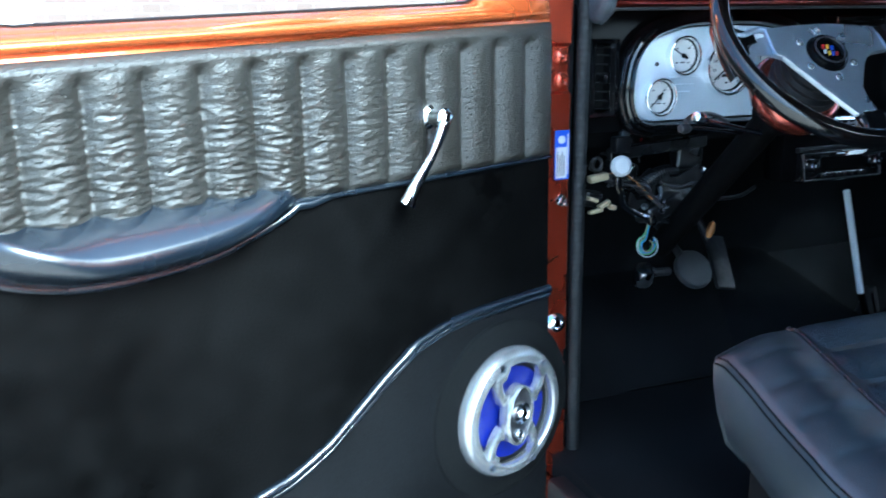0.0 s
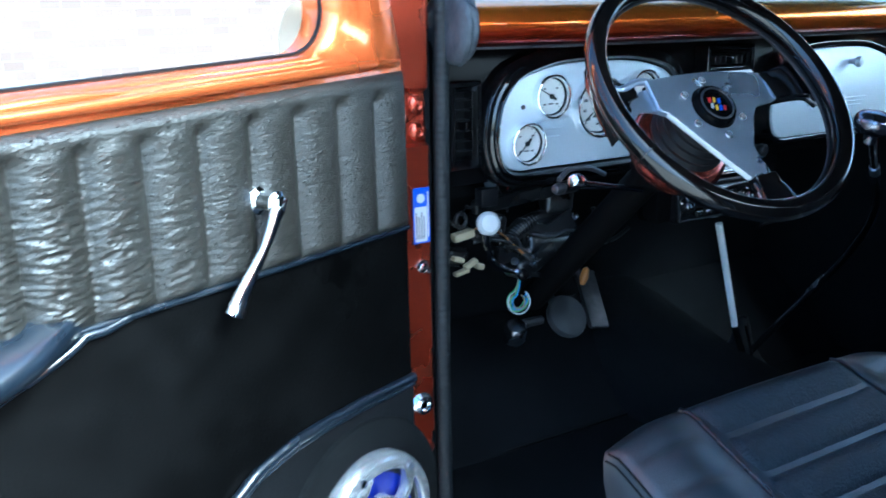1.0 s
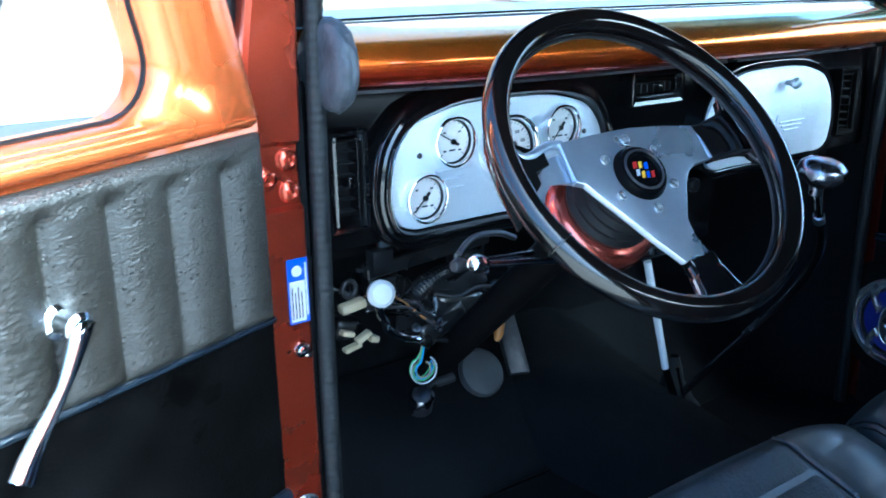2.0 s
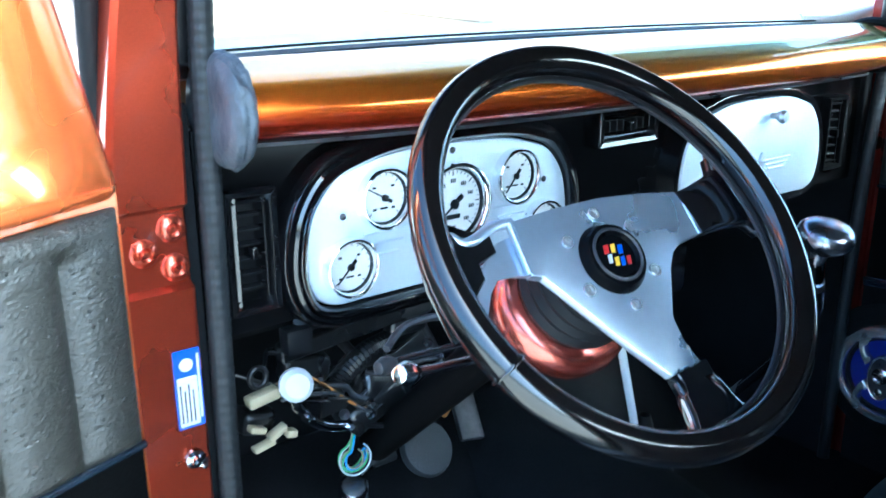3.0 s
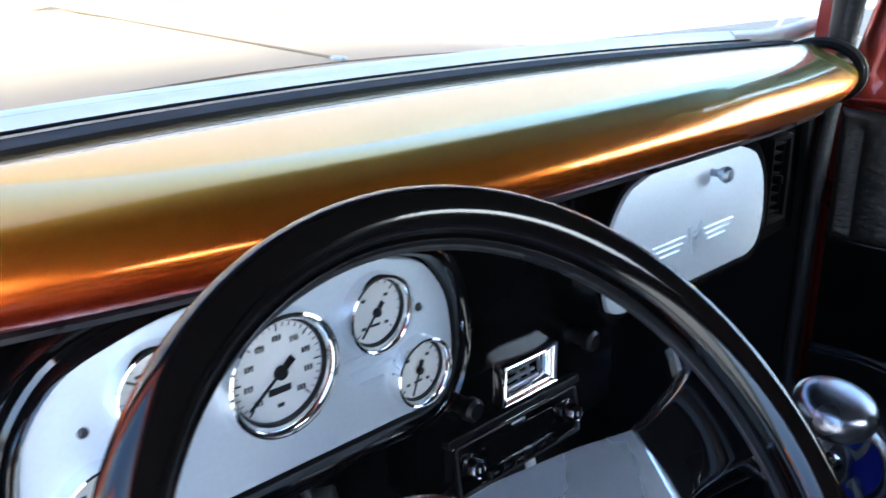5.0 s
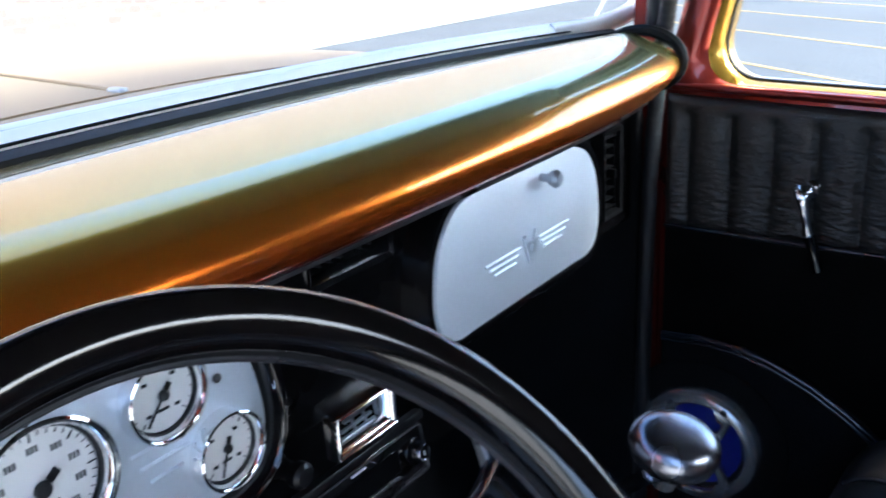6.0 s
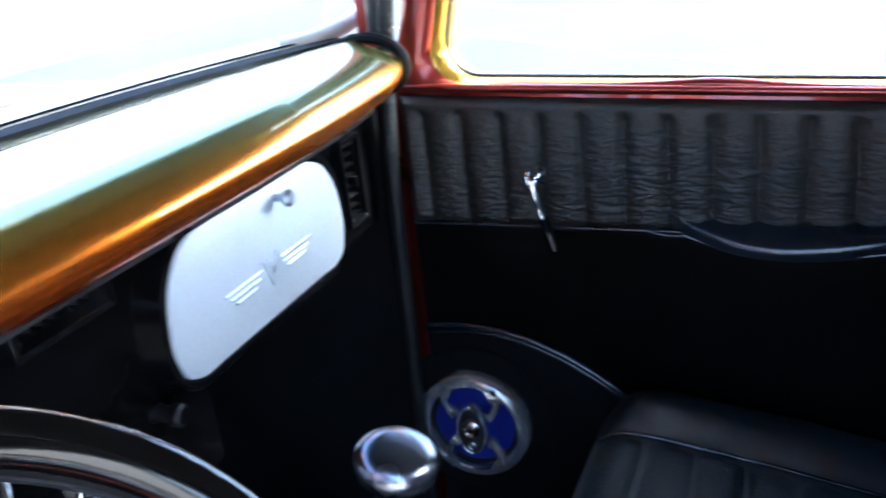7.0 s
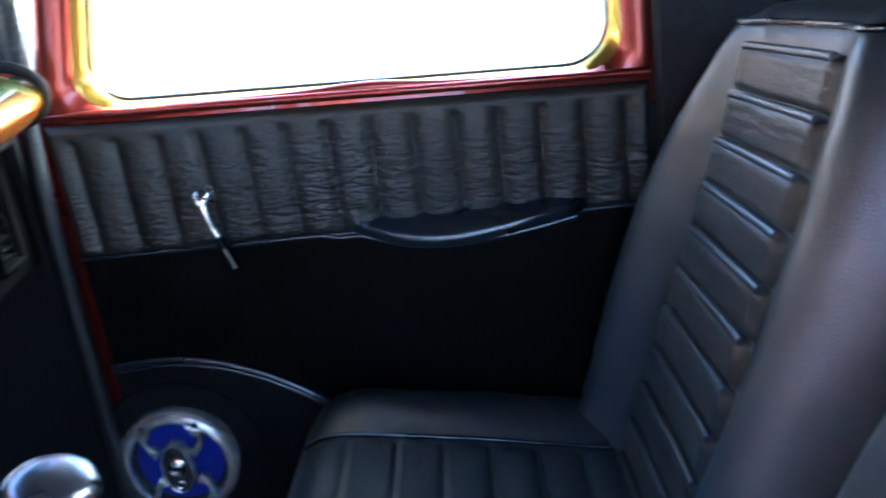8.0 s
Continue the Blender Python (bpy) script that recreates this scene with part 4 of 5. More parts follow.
def pleated(width, seed, pitch, deep, fine):
    """Vertical pillowed pleats with wrinkles, as one quilted sheet."""
    nu, nz = int(width / 0.0026), 120
    rings = []
    for i in range(nu + 1):
        u = width * i / nu
        f = ((u - (0.0495 if fine < 150 else 0.0865)) / pitch) % 1.0
        pillow = 0.0125 * (1 - abs(2 * f - 1) ** 2.4) if fine < 150 else 0.002 + 0.0080 * (1 - abs(2 * f - 1) ** 3.0)
        row = []
        for j in range(nz + 1):
            g = j / nz
            z = belt_z(u) + (top_z(u) - belt_z(u)) * g
            edge = min(1, min(g, 1 - g) / 0.07, u / 0.012, (width - u) / 0.012)
            soft = edge * (2 - edge)
            warp = 0.9 * noise.noise(Vector((u * 17, z * 24, seed)))
            wr = 0.9 - 2.4 * abs(noise.noise(Vector((u * 48 + seed, z * fine + u * 14 + warp, seed))))
            wr += 0.8 * (0.5 - 2.0 * abs(noise.noise(Vector((u * 95, z * fine * 2.0 + warp, seed + 5)))))
            wr += 0.5 * noise.noise(Vector((u * 70, z * 190 + warp, seed + 9)))
            amt = (0.0002 + 0.0021 * (100 / fine) ** 0.7 * min(1, max(0, (u - deep) / 0.22))) * max(0.1, 1 - (g / 0.88) ** 3)
            dot = 0.0004 * noise.noise(Vector((u * 210, z * 210, seed + 3)))
            k = min(1.0, max(0.0, (g - 0.84) / 0.09))
            k = k * k * (3 - 2 * k)
            row.append((u, z, 0.006 + (pillow * (1 - k) + 0.0095 * k + wr * amt + dot) * soft))
        row.append((u, top_z(u), 0.0))
        row.insert(0, (u, belt_z(u), 0.0))
        rings.append(row)
    return loft(rings, False, False)


EDGES = {"shelf": ((0.0, 0.773), (0.09, 0.7725), (0.15, 0.770), (0.20, 0.764), (0.25, 0.750), (0.30, 0.720), (0.345, 0.688), (0.39, 0.657), (0.44, 0.635), (0.50, 0.622), (0.58, 0.612), (0.75, 0.60)),
         "pull": ((0.0, 0.799), (0.06, 0.803), (0.11, 0.799), (0.16, 0.786), (0.21, 0.764), (0.26, 0.734), (0.31, 0.695), (0.36, 0.645), (0.41, 0.59), (0.47, 0.54), (0.55, 0.50), (0.75, 0.49))}


def below(u, kind):
    """Height of the piped edge over the lower carpet."""
    pts = EDGES[kind]
    for (a, b), (c, d) in zip(pts, pts[1:]):
        if u <= c:
            return b + (d - b) * (u - a) / (c - a)
    return pts[-1][1]


def ring_frame(outer, inner, m, rows):
    """A frame between two outlines of equally many points; rows of (share from outer to inner, height)."""
    rings = [[m @ Vector((a[0] + (b[0] - a[0]) * f, a[1] + (b[1] - a[1]) * f, h)) for a, b in zip(outer, inner)] for f, h in rows]
    return loft(list(zip(*[[tuple(v) for v in r] for r in rings])), True, False, None, True)


def make_door(name, label, m, seed, paint, reveal, crank, pitch, deep, rest, length=0.772):
    d = thing(name, label, "car door")
    part("door_shell", slab([(-0.012, 0.385), (0.78, 0.385), (0.78, top_z(0.78) + 0.01), (-0.012, top_z(0) + 0.01)], 0.055, m @ Matrix.Translation((0, 0, -0.060)), 0.004), paint, d, "candy painted door shell")
    near = 0.074 if rest == "shelf" else 0.050

    def lean(p):
        return p[0] + 0.25 * max(0.0, p[1] - 1.16) * max(0.0, 1 - p[0] / 0.7), p[1] - 0.045 * p[0]

    tilt = [lean(p) for p in rounded(-0.012, 1.150, 0.785, 1.56, (0.01, 0.01, 0.12, 0.16), 8)]
    hole = [lean(p) for p in rounded(near, 1.176 if rest == "shelf" else 1.168, 0.730, 1.48, (0.058, 0.058, 0.09, 0.09), 8)]
    part("window_frame", ring_frame(tilt, hole, m, ((0.0, -0.060), (0.0, -0.006), (0.1, 0.002), (0.40, 0.004), (0.62, -0.001), (0.78, -0.009), (0.78, -0.060))), paint, d, "candy painted window frame", 50)
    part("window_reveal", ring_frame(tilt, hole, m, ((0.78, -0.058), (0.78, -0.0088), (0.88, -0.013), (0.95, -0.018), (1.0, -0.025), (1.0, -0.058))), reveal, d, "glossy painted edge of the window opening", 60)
    part("window_rubber", bezel_ring(hole, ((0.004, -0.027), (-0.002, -0.026), (-0.003, -0.030), (0.004, -0.034)), m), RUBBER, d, "black window rubber")
    g = part("window_glass", slab(grow(hole, 0.003), 0.004, m @ Matrix.Translation((0, 0, -0.036))), GLASS, d, "clear side window")
    g.visible_shadow = False
    bead = [(u, top_z(u) + 0.012, 0.003) for u in [length * i / 30 for i in range(31)]]
    part("sill_bead", tube(bead, [0.0055 * min(1, 0.3 + i * 0.3) for i in range(31)], 10), paint, d, "", 50, m)
    hump = [(u, top_z(u) + 0.016 + 0.0025 * math.exp(-((u - 0.42) / 0.075) ** 2), -0.004) for u in [0.25 + 0.35 * i / 24 for i in range(25)]]
    part("lock_hump", tube(hump, [0.002 + 0.0055 * math.exp(-((0.25 + 0.35 * i / 24 - 0.42) / 0.075) ** 2) for i in range(25)], 10), paint, d, "", 60, m)
    part("pleated_panel", pleated(length, seed, pitch, deep, 149 if rest == "shelf" else 180), PLEAT, d, "black pleated and wrinkled vinyl panel", 70, m)
    us = [length * i / 40 for i in range(41)]
    cut = 38 if rest == "shelf" else 20
    part("lower_panel", slab([(u, max(0.40, below(u, rest) - 0.01)) for u in us] + [(u, belt_z(u) + 0.002) for u in us[::-1]], 0.009, m @ Matrix.Translation((0, 0, -0.003)), 0.0), VINYL, d, "smooth black vinyl panel", 30)
    part("carpet_panel", slab([(u, 0.39) for u in us[:40]] + [(u, below(u, rest)) for u in us[:40][::-1]], 0.012, m @ Matrix.Translation((0, 0, -0.003)), 0.0), CARPET, d, "black carpet on the door's lower corner", 30)
    part("piping", tube(spline([(u, below(u, rest), 0.010) for u in us[:cut]], 5), [0.0062 + 0.0007 * noise.noise(Vector((k * 0.35, seed, 0))) for k in range(cut * 5 - 4)], 8), GLOSSLEATHER, d, "black piping", 60, m)
    part("piping", tube(spline([(u, below(u, rest) - 0.0085, 0.0105) for u in us[:cut]], 5), 0.0032, 8), GLOSSLEATHER, d, "", 60, m)
    part("belt_seam", tube([(u, belt_z(u) - 0.001, 0.009) for u in us], 0.0034, 8), GLOSSLEATHER, d, "", 60, m)
    # armrest over a pocket edge: a sloping top, a soft edge and a recessed lower face
    rings, seam = [], []
    if rest == "shelf":
        start, span, rows = 0.408, 0.337, ((0.0, 0.000, 0.978, 0.962), (0.06, 0.016, 0.970, 0.948), (0.20, 0.042, 0.957, 0.930), (0.35, 0.053, 0.948, 0.916), (0.55, 0.057, 0.942, 0.910), (0.72, 0.057, 0.942, 0.911), (0.85, 0.053, 0.954, 0.919), (0.94, 0.040, 0.966, 0.930), (1.0, 0.012, 0.972, 0.945))
    else:
        start, span, rows = 0.366, 0.32, ((0.0, 0.004, 0.976, 0.962), (0.10, 0.022, 0.966, 0.950), (0.25, 0.034, 0.953, 0.936), (0.40, 0.038, 0.948, 0.930), (0.58, 0.038, 0.952, 0.932), (0.75, 0.036, 0.960, 0.938), (0.90, 0.026, 0.966, 0.946), (1.0, 0.004, 0.968, 0.954))
    for p, e in zip(spline([(a, b, c) for a, b, c, _ in rows], 6), spline([(a, d, 0) for a, _, _, d in rows], 6)):
        u, out, ze, low = start + span * p.x, max(0.0, p.y), p.z, e.y
        hi = max(ze + 0.002, 0.9835 - 0.016 * u) if rest == "shelf" else max(ze + 0.001, 0.9775 - 0.006 * (u - 0.366))
        crease = 0.0012 * math.sin(p.x * 31) * noise.noise(Vector((u * 30, seed, 0)))
        sec = [(0.0, hi + 0.002), (out * 0.35, hi - (hi - ze) * 0.22 + 0.002 + crease), (out * 0.72, ze + (hi - ze) * 0.34 + 0.003), (out * 0.92, ze + 0.0042), (out, ze - 0.001), (out * 0.985, ze - 0.006), (out * 0.90, ze - 0.014), (out * 0.66, low + (ze - low) * 0.30), (out * 0.30, low + 0.002), (0.0, low - 0.003)]
        rings.append([(u, z, v + 0.004) for v, z in sec])
        seam.append((u, low - 0.003, 0.0105))
    part("armrest", loft(rings), GLOSSLEATHER, d, "padded glossy black armrest", 60, m)
    lead = [(start - 0.035, belt_z(start - 0.035) - 0.001, 0.0095), (start - 0.012, belt_z(start) - 0.006, 0.010)]
    part("pocket_seam", tube(lead + seam[3:-4], 0.0044, 8), GLOSSLEATHER, d, "", 60, m)
    # dark strip added so that the door's painted rear edge stays dark
    if rest != "shelf":
        part("edge_cover", box((0.040, 0.62, 0.012), (0.763, 0.775, 0.002), 0.003), RUBBER, d, "dark rubber strip added to hide the door's red rear edge", 40, m)
    # window crank
    base = m @ Matrix.Translation((crank[0], 1.036, 0.010))
    cr = part("window_crank", turned([(0, 0.030), (0.008, 0.030), (0.012, 0.026), (0.011, 0.020), (0.009, 0.012), (0.010, 0.004), (0.0145, 0.001), (0.015, -0.004)], 24, base), CHROME, d, "chrome window crank")
    pts = spline([(crank[0] + (crank[1] - crank[0]) * f, 1.038 - 0.100 * g, 0.034 + h) for f, g, h in ((-0.05, -0.02, 0.0), (0.08, 0.10, 0.005), (0.35, 0.42, 0.004), (0.72, 0.76, 0.0), (1.0, 1.0, 0.002))], 6)
    thick = [0.0108 - 0.0058 * (1 - abs(2 * i / (len(pts) - 1) - 1.0)) for i in range(len(pts))]
    oval = [(math.cos(a), 0.62 * math.sin(a)) for a in [2 * math.pi * i / 12 for i in range(12)]]
    # closed door's crank ends in black, for the dark cabin mirrored there
    end = len(pts) if rest == "shelf" else 15
    part("crank_arm", tube(pts[:end], thick[:end], 12, False, None, oval), CHROME, cr, "", 60, m)
    if end < len(pts):
        part("crank_dark_end", tube(pts[end - 1:], [0.0072] * (len(pts) - end + 1), 12), PIANO, cr, "crank end blackened for its dark reflection", 60, m)
    return d


# the open driver door turns about its hinges at the front pillar
DU, DV = Vector((-0.943, -0.334, 0)).normalized(), Vector((0.334, -0.943, 0)).normalized()
LEFT = axes((-0.690, -0.092, 0), DU, (0, 0, 1), DV)
RIGHT = axes((0.612, -0.012, 0), (0, -1, 0), (0, 0, 1), (-1, 0, 0))
door_l = make_door("driver_door", "open candy orange car door with black pleated vinyl lining", LEFT, 1.3, PAINT, PAINT, (0.219, 0.281), 0.0585, 0.22, "shelf")
make_door("passenger_door", "closed candy painted car door with black pleated vinyl lining", RIGHT, 7.7, PAINT_DIM, REVEAL_LIT, (0.186, 0.212), 0.0545, -0.1, "pull")
part("mirror_head", turned([(0, 0.012), (0.045, 0.010), (0.052, 0.004), (0.054, -0.004), (0.048, -0.02), (0.02, -0.034), (0, -0.036)], 32, LEFT @ Matrix.Translation((0.19, 1.285, -0.14))), GREYPAD, door_l, "round grey door mirror outside the window")
part("mirror_stem", tube([LEFT @ Vector(p) for p in ((0.19, 1.30, -0.15), (0.14, 1.40, -0.12), (0.06, 1.46, -0.05))], 0.006, 8), CHROME, door_l)


def make_speaker(m, turn, u, z, k):
    """A round loudspeaker in a carpeted ring."""
    o = m @ Vector((u, z, 0.01))
    sp = thing("door_speaker", "round silver loudspeaker with blue cone on the door", "loudspeaker", o, "door speakers")
    q = place(sp) @ m @ Matrix.Translation((u, z, 0.0)) @ Matrix.Diagonal((k, k, 1, 1))
    part("carpet_ring", turned([(0.0, 0.018), (0.122, 0.018), (0.130, 0.014), (0.133, 0.006)], 48, q), FELT, sp, "dark felt mounting ring")
    part("outer_ring", turned([(0.0735, 0.022), (0.0738, 0.0355), (0.0748, 0.0380), (0.0770, 0.0395), (0.0860, 0.0385), (0.0905, 0.0350), (0.0940, 0.0285), (0.0950, 0.018)], 64, q), SILVER, sp, "silver trim ring")
    part("surround", turned([(0.0745, 0.022), (0.0725, 0.0265), (0.0690, 0.0275), (0.0655, 0.0235)], 48, q), RUBBER, sp)
    part("cone", turned([(0.0670, 0.0245), (0.03, 0.0205), (0.0, 0.020)], 48, q), CONE, sp, "blue cone")
    w = q @ Matrix.Rotation(radians(turn), 4, "Z")
    oval = [(0.0245 * math.cos(a), 0.043 * math.sin(a)) for a in [2 * math.pi * i / 40 for i in range(40)]]
    part("tweeter_housing", slab(oval, 0.014, w @ Matrix.Translation((0, 0, 0.028)), 0.003), STEEL, sp, "dark oval tweeter bridge")
    part("tweeter_rim", bezel_ring(oval, ((0.001, 0.028), (0.001, 0.043), (-0.001, 0.0465), (-0.0035, 0.0455), (-0.0045, 0.028)), w), SILVER, sp)
    part("tweeter", turned([(0, 0.052), (0.005, 0.0515), (0.008, 0.048), (0.009, 0.045), (0.013, 0.0485), (0.0155, 0.047), (0.017, 0.042)], 28, w @ Matrix.Translation((0, 0.004, 0))), CHROME, sp)
    part("tweeter", turned([(0, 0.049), (0.004, 0.048), (0.0055, 0.045), (0.0075, 0.0465), (0.0085, 0.042)], 20, w @ Matrix.Translation((0, -0.027, 0))), CHROME, sp)
    # broad swept webs between the bridge and the ring
    for a0, sweep in ((38, 22), (142, -22), (218, 22), (322, -22)):
        left, right = [], []
        for k_ in range(9):
            g = k_ / 8
            a = radians(a0 + sweep * g * g)
            r = 0.024 + 0.016 * abs(math.sin(radians(a0))) + (0.078 - 0.024 - 0.016 * abs(math.sin(radians(a0)))) * g
            half = 0.0052 + 0.008 * g ** 4 + 0.003 * (1 - g) ** 2
            o, s_ = Vector((math.cos(a), math.sin(a))) * r, Vector((-math.sin(a), math.cos(a))) * half
            left.append(tuple(o + s_))
            right.append(tuple(o - s_))
        part("spoke", slab(right + left[::-1], 0.013, w @ Matrix.Translation((0, 0, 0.0285)), 0.004), SILVER, sp, "", 35)
        a = radians(a0 + sweep)
        part("ring_screw", turned([(0, 0.001), (0.003, 0.001), (0.0035, 0.0022), (0.005, 0.002), (0.0055, 0)], 12, w @ Matrix.Translation((0.0815 * math.cos(a), 0.0815 * math.sin(a), 0.0392))), KNOBMETAL, sp)
    return sp


make_speaker(LEFT, 8, 0.094, 0.615, 1.0)
make_speaker(RIGHT, 0, 0.066, 0.642, 0.945)

# hinge bolts in the pillar's pockets, label and striker
for x, z in ((-0.611, 1.096), (-0.610, 1.061), (-0.6365, 1.078), (-0.609, 0.604), (-0.609, 0.572), (-0.632, 0.588)):
    part("hinge_bolt", turned([(0, 0.0045), (0.003, 0.004), (0.004, 0.0025), (0.0065, 0.0045), (0.0085, 0.0035), (0.0105, 0.0028), (0.0125, 0.0006), (0.0125, -0.003)], 20, along((x, 0.0075, z), REAR)), PILLAR, car, "painted hinge bolt")
lab = part("pillar_label", slab(rounded(-0.625, 0.912, -0.600, 0.988, 0.001, 1), 0.0008, FACE @ Matrix.Translation((0, 0, 0.0004))), BLUE, car, "small blue and white sticker on the pillar", 0)
part("label_field", slab(rounded(-0.6230, 0.9145, -0.6045, 0.962, 0.0008, 1), 0.0005, FACE @ Matrix.Translation((0, 0, 0.0013))), PAPER, lab, "", 0)
part("label_lines", bars([(-0.6205 + 0.0038 * k, 0.918, -0.6205 + 0.0038 * k, 0.955 - 0.006 * (k % 2), 0.0007) for k in range(4)], 0.0004), INK, lab, "", 0, FACE @ Matrix.Translation((0, 0, 0.0018)))
part("label_badge", turned([(0, 0.0005), (0.0062, 0.0005), (0.0062, 0)], 18, along((-0.6135, -0.0014, 0.9735), REAR)), PAPER, lab)
part("label_text", bars([(-0.6025, 0.92, -0.6025, 0.982, 0.001)], 0.0004), PAPER, lab, "", 0, FACE @ Matrix.Translation((0, 0, 0.0013)))
part("striker_screw", turned([(0, 0.010), (0.004, 0.009), (0.005, 0.004), (0.009, 0.003), (0.010, 0)], 16, along((-0.613, 0.0, 0.880), REAR)), CHROME, car, "chrome screw")
part("striker_screw", turned([(0, 0.008), (0.003, 0.007), (0.004, 0.003), (0.006, 0)], 14, along((-0.606, 0.0, 0.873), REAR)), CHROME, car)
part("door_catch", turned([(0, 0.006), (0.006, 0.006), (0.008, 0.010), (0.013, 0.008), (0.016, 0.002), (0.017, 0)], 24, along((-0.622, -0.006, 0.682), REAR)), CHROME, car, "round chrome door catch")

# ---- seats ----
def make_seat(x0, x1, label, lean=0.0, lift=0.0, dome=0.013, tilt=0.0, girth=0.0):
    """A bucket seat: a cushion that sinks to the rear between two bolsters, and a high pleated back. lean: how far the back's rows fall to the door; tilt: how steeply the cushion sinks; girth: extra breadth of the back."""
    cx, w = (x0 + x1) / 2, (x1 - x0) / 2
    seat = thing("bucket_seat", label, "car seat", (cx, -0.5, 0.45), "front bucket seats")
    q = place(seat)
    Y0, LEN, MID = -0.296, 0.50, 0.50

    def surface(s, f):
        """The cushion's upper side: s across from -1 to 1, f from the front to the back."""
        ax = abs(s)
        wide = w * (0.955 + 0.075 * min(1.0, f / 0.45))
        bol = dome * math.exp(-((ax - 0.78) / 0.20) ** 2) * min(1, f / 0.14)
        groove = -0.006 * math.exp(-((ax - 0.545) / 0.022) ** 2) * min(1.0, f / 0.1)
        drop = 0.014 * max(0.0, (ax - 0.72) / 0.28) ** 1.6
        nose = (0.034 - 0.014 * tilt) * max(0.0, 1 - f / (0.11 - 0.03 * tilt)) ** 2.2
        crease = 0.0016 * noise.noise(Vector((s * 3.0 + cx * 9, f * 16, 2.0))) * (ax > 0.58)
        for f_, bend in ((0.10, 0.05), (0.20, 0.09), (0.30, 0.12), (0.43, 0.13), (0.60, 0.10)):
            crease -= 0.0030 * math.exp(-((f - f_ - bend * (0.95 - ax)) / 0.011) ** 2) * max(0.0, min(1.0, (ax - 0.58) / 0.12)) * max(0.0, min(1.0, (0.97 - ax) / 0.08))
        return Vector((cx + s * wide, Y0 - LEN * f + 0.012 * (1 - s * s) * max(0.0, 1 - f / 0.2), 0.722 + lift + tilt * (0.026 - 0.105 * f + 0.075 * f * f) - 0.105 * f + bol + groove - drop - nose + crease))

    rings, n = [], 48
    for i in range(97):
        f = (i / 96) ** 1.15
        top = [surface(-1 + 2 * k / n, f) for k in range(n + 1)]
        a, b = top[0], top[-1]
        tuck = 0.022 * max(0.0, 1 - f / 0.12) ** 2
        right = [Vector((b.x + dx, b.y - tuck * e, b.z - dz)) for dx, dz, e in ((0.006, 0.010, 0.2), (0.010, 0.030, 0.5), (0.008, 0.070, 0.9), (-0.004, 0.115, 1.2), (-0.03, 0.145, 1.5))]
        left = [Vector((a.x - dx, a.y - tuck * e, a.z - dz)) for dx, dz, e in ((-0.03, 0.145, 1.5), (-0.004, 0.115, 1.2), (0.008, 0.070, 0.9), (0.010, 0.030, 0.5), (0.006, 0.010, 0.2))]
        rings.append([tuple(v) for v in top + right + left])
    cush = part("cushion", loft(rings), LEATHER, seat, "smooth black leather seat cushion", 50, q)
    for s_ in (-1, 1):
        for off, dz in ((0.0022, 0.0042), (0.0062, 0.0118)):
            line = []
            for k in range(25):
                p = surface(s_, 0.02 + 0.9 * k / 24)
                line.append((p.x + s_ * off, p.y, p.z - dz + 0.001))
            part("side_seam", tube(line, 0.0014, 6), SATIN, cush, "dark double stitching", 60, q)
    for s_ in (-1, 1):
        pipe = []
        for k in range(31):
            v = surface(s_ * (MID + 0.045), 0.015 + 0.90 * k / 30)
            pipe.append((v.x, v.y, v.z + 0.0035))
        part("piping", tube(pipe, 0.0030, 8), GLOSSLEATHER, cush, "", 60, q)
    for i in range(8):
        f0 = 0.016 + 0.116 * i
        pr = []
        for k in range(25):
            s_ = -1 + 2 * k / 24
            e = math.sqrt(max(0, 1 - max(0, (abs(s_) - 0.93) / 0.07) ** 2))
            row = []
            for j in range(11):
                g = j / 10
                v = surface(s_ * (MID + 0.02), f0 + 0.113 * g)
                puff = 0.0105 * (math.sin(math.pi * g) ** 0.55) * e + 0.0008 * noise.noise(Vector((s_ * 9, f0 * 40 + g * 3, cx * 7)))
                row.append((v.x, v.y, v.z - 0.003 + puff))
            pr.append(row)
        part("pleat", loft(pr, False, False), CUSHION, cush, "", 70, q)
    part("seat_base", box((x1 - x0 - 0.08, 0.42, 0.12), (cx, -0.55, 0.51), 0.01), SATIN, seat, "", 40, q)
    # backrest: rows lie across, side bolsters stand forward and taper to the top
    def wide(f):
        return 0.276 + girth - 0.022 * f - 0.070 * max(0, (f - 0.50) / 0.50) ** 2.4

    def back_at(s, f):
        z, y = 0.60 + 0.622 * f, -0.675 - 0.197 * f
        e = math.sqrt(max(0, 1 - max(0, (f - 0.96) / 0.04) ** 2))
        hw = wide(f) * (0.88 + 0.12 * e)
        ax = abs(s)
        bol = (0.060 - 0.044 * f + (0.046 * f * math.sin(math.pi * min(1.0, f * 1.04)) if s * cx > 0 else 0.0)) * math.exp(-((ax - 0.78) / 0.17) ** 2)
        rnd = 0.085 * max(0, (ax - 0.80) / 0.20) ** 1.8
        crease = 0.0020 * noise.noise(Vector((s * 2.2 + cx, f * 22, 5.0))) * (ax > 0.6)
        return Vector((cx + 0.012 + s * hw, y + (bol - rnd + crease) * (0.35 + 0.65 * e) - 0.022 * (1 - e), z - lean * s * hw))

    rings = []
    for i in range(41):
        f = i / 40
        ring = [back_at(-1 + 2 * k / 36, f) for k in range(37)]
        a, b = ring[0], ring[-1]
        e = math.sqrt(max(0, 1 - max(0, (f - 0.96) / 0.04) ** 2))
        c = (b - a) * 0.1
        rear = Vector((0, -0.085 * (0.4 + 0.6 * e), 0))
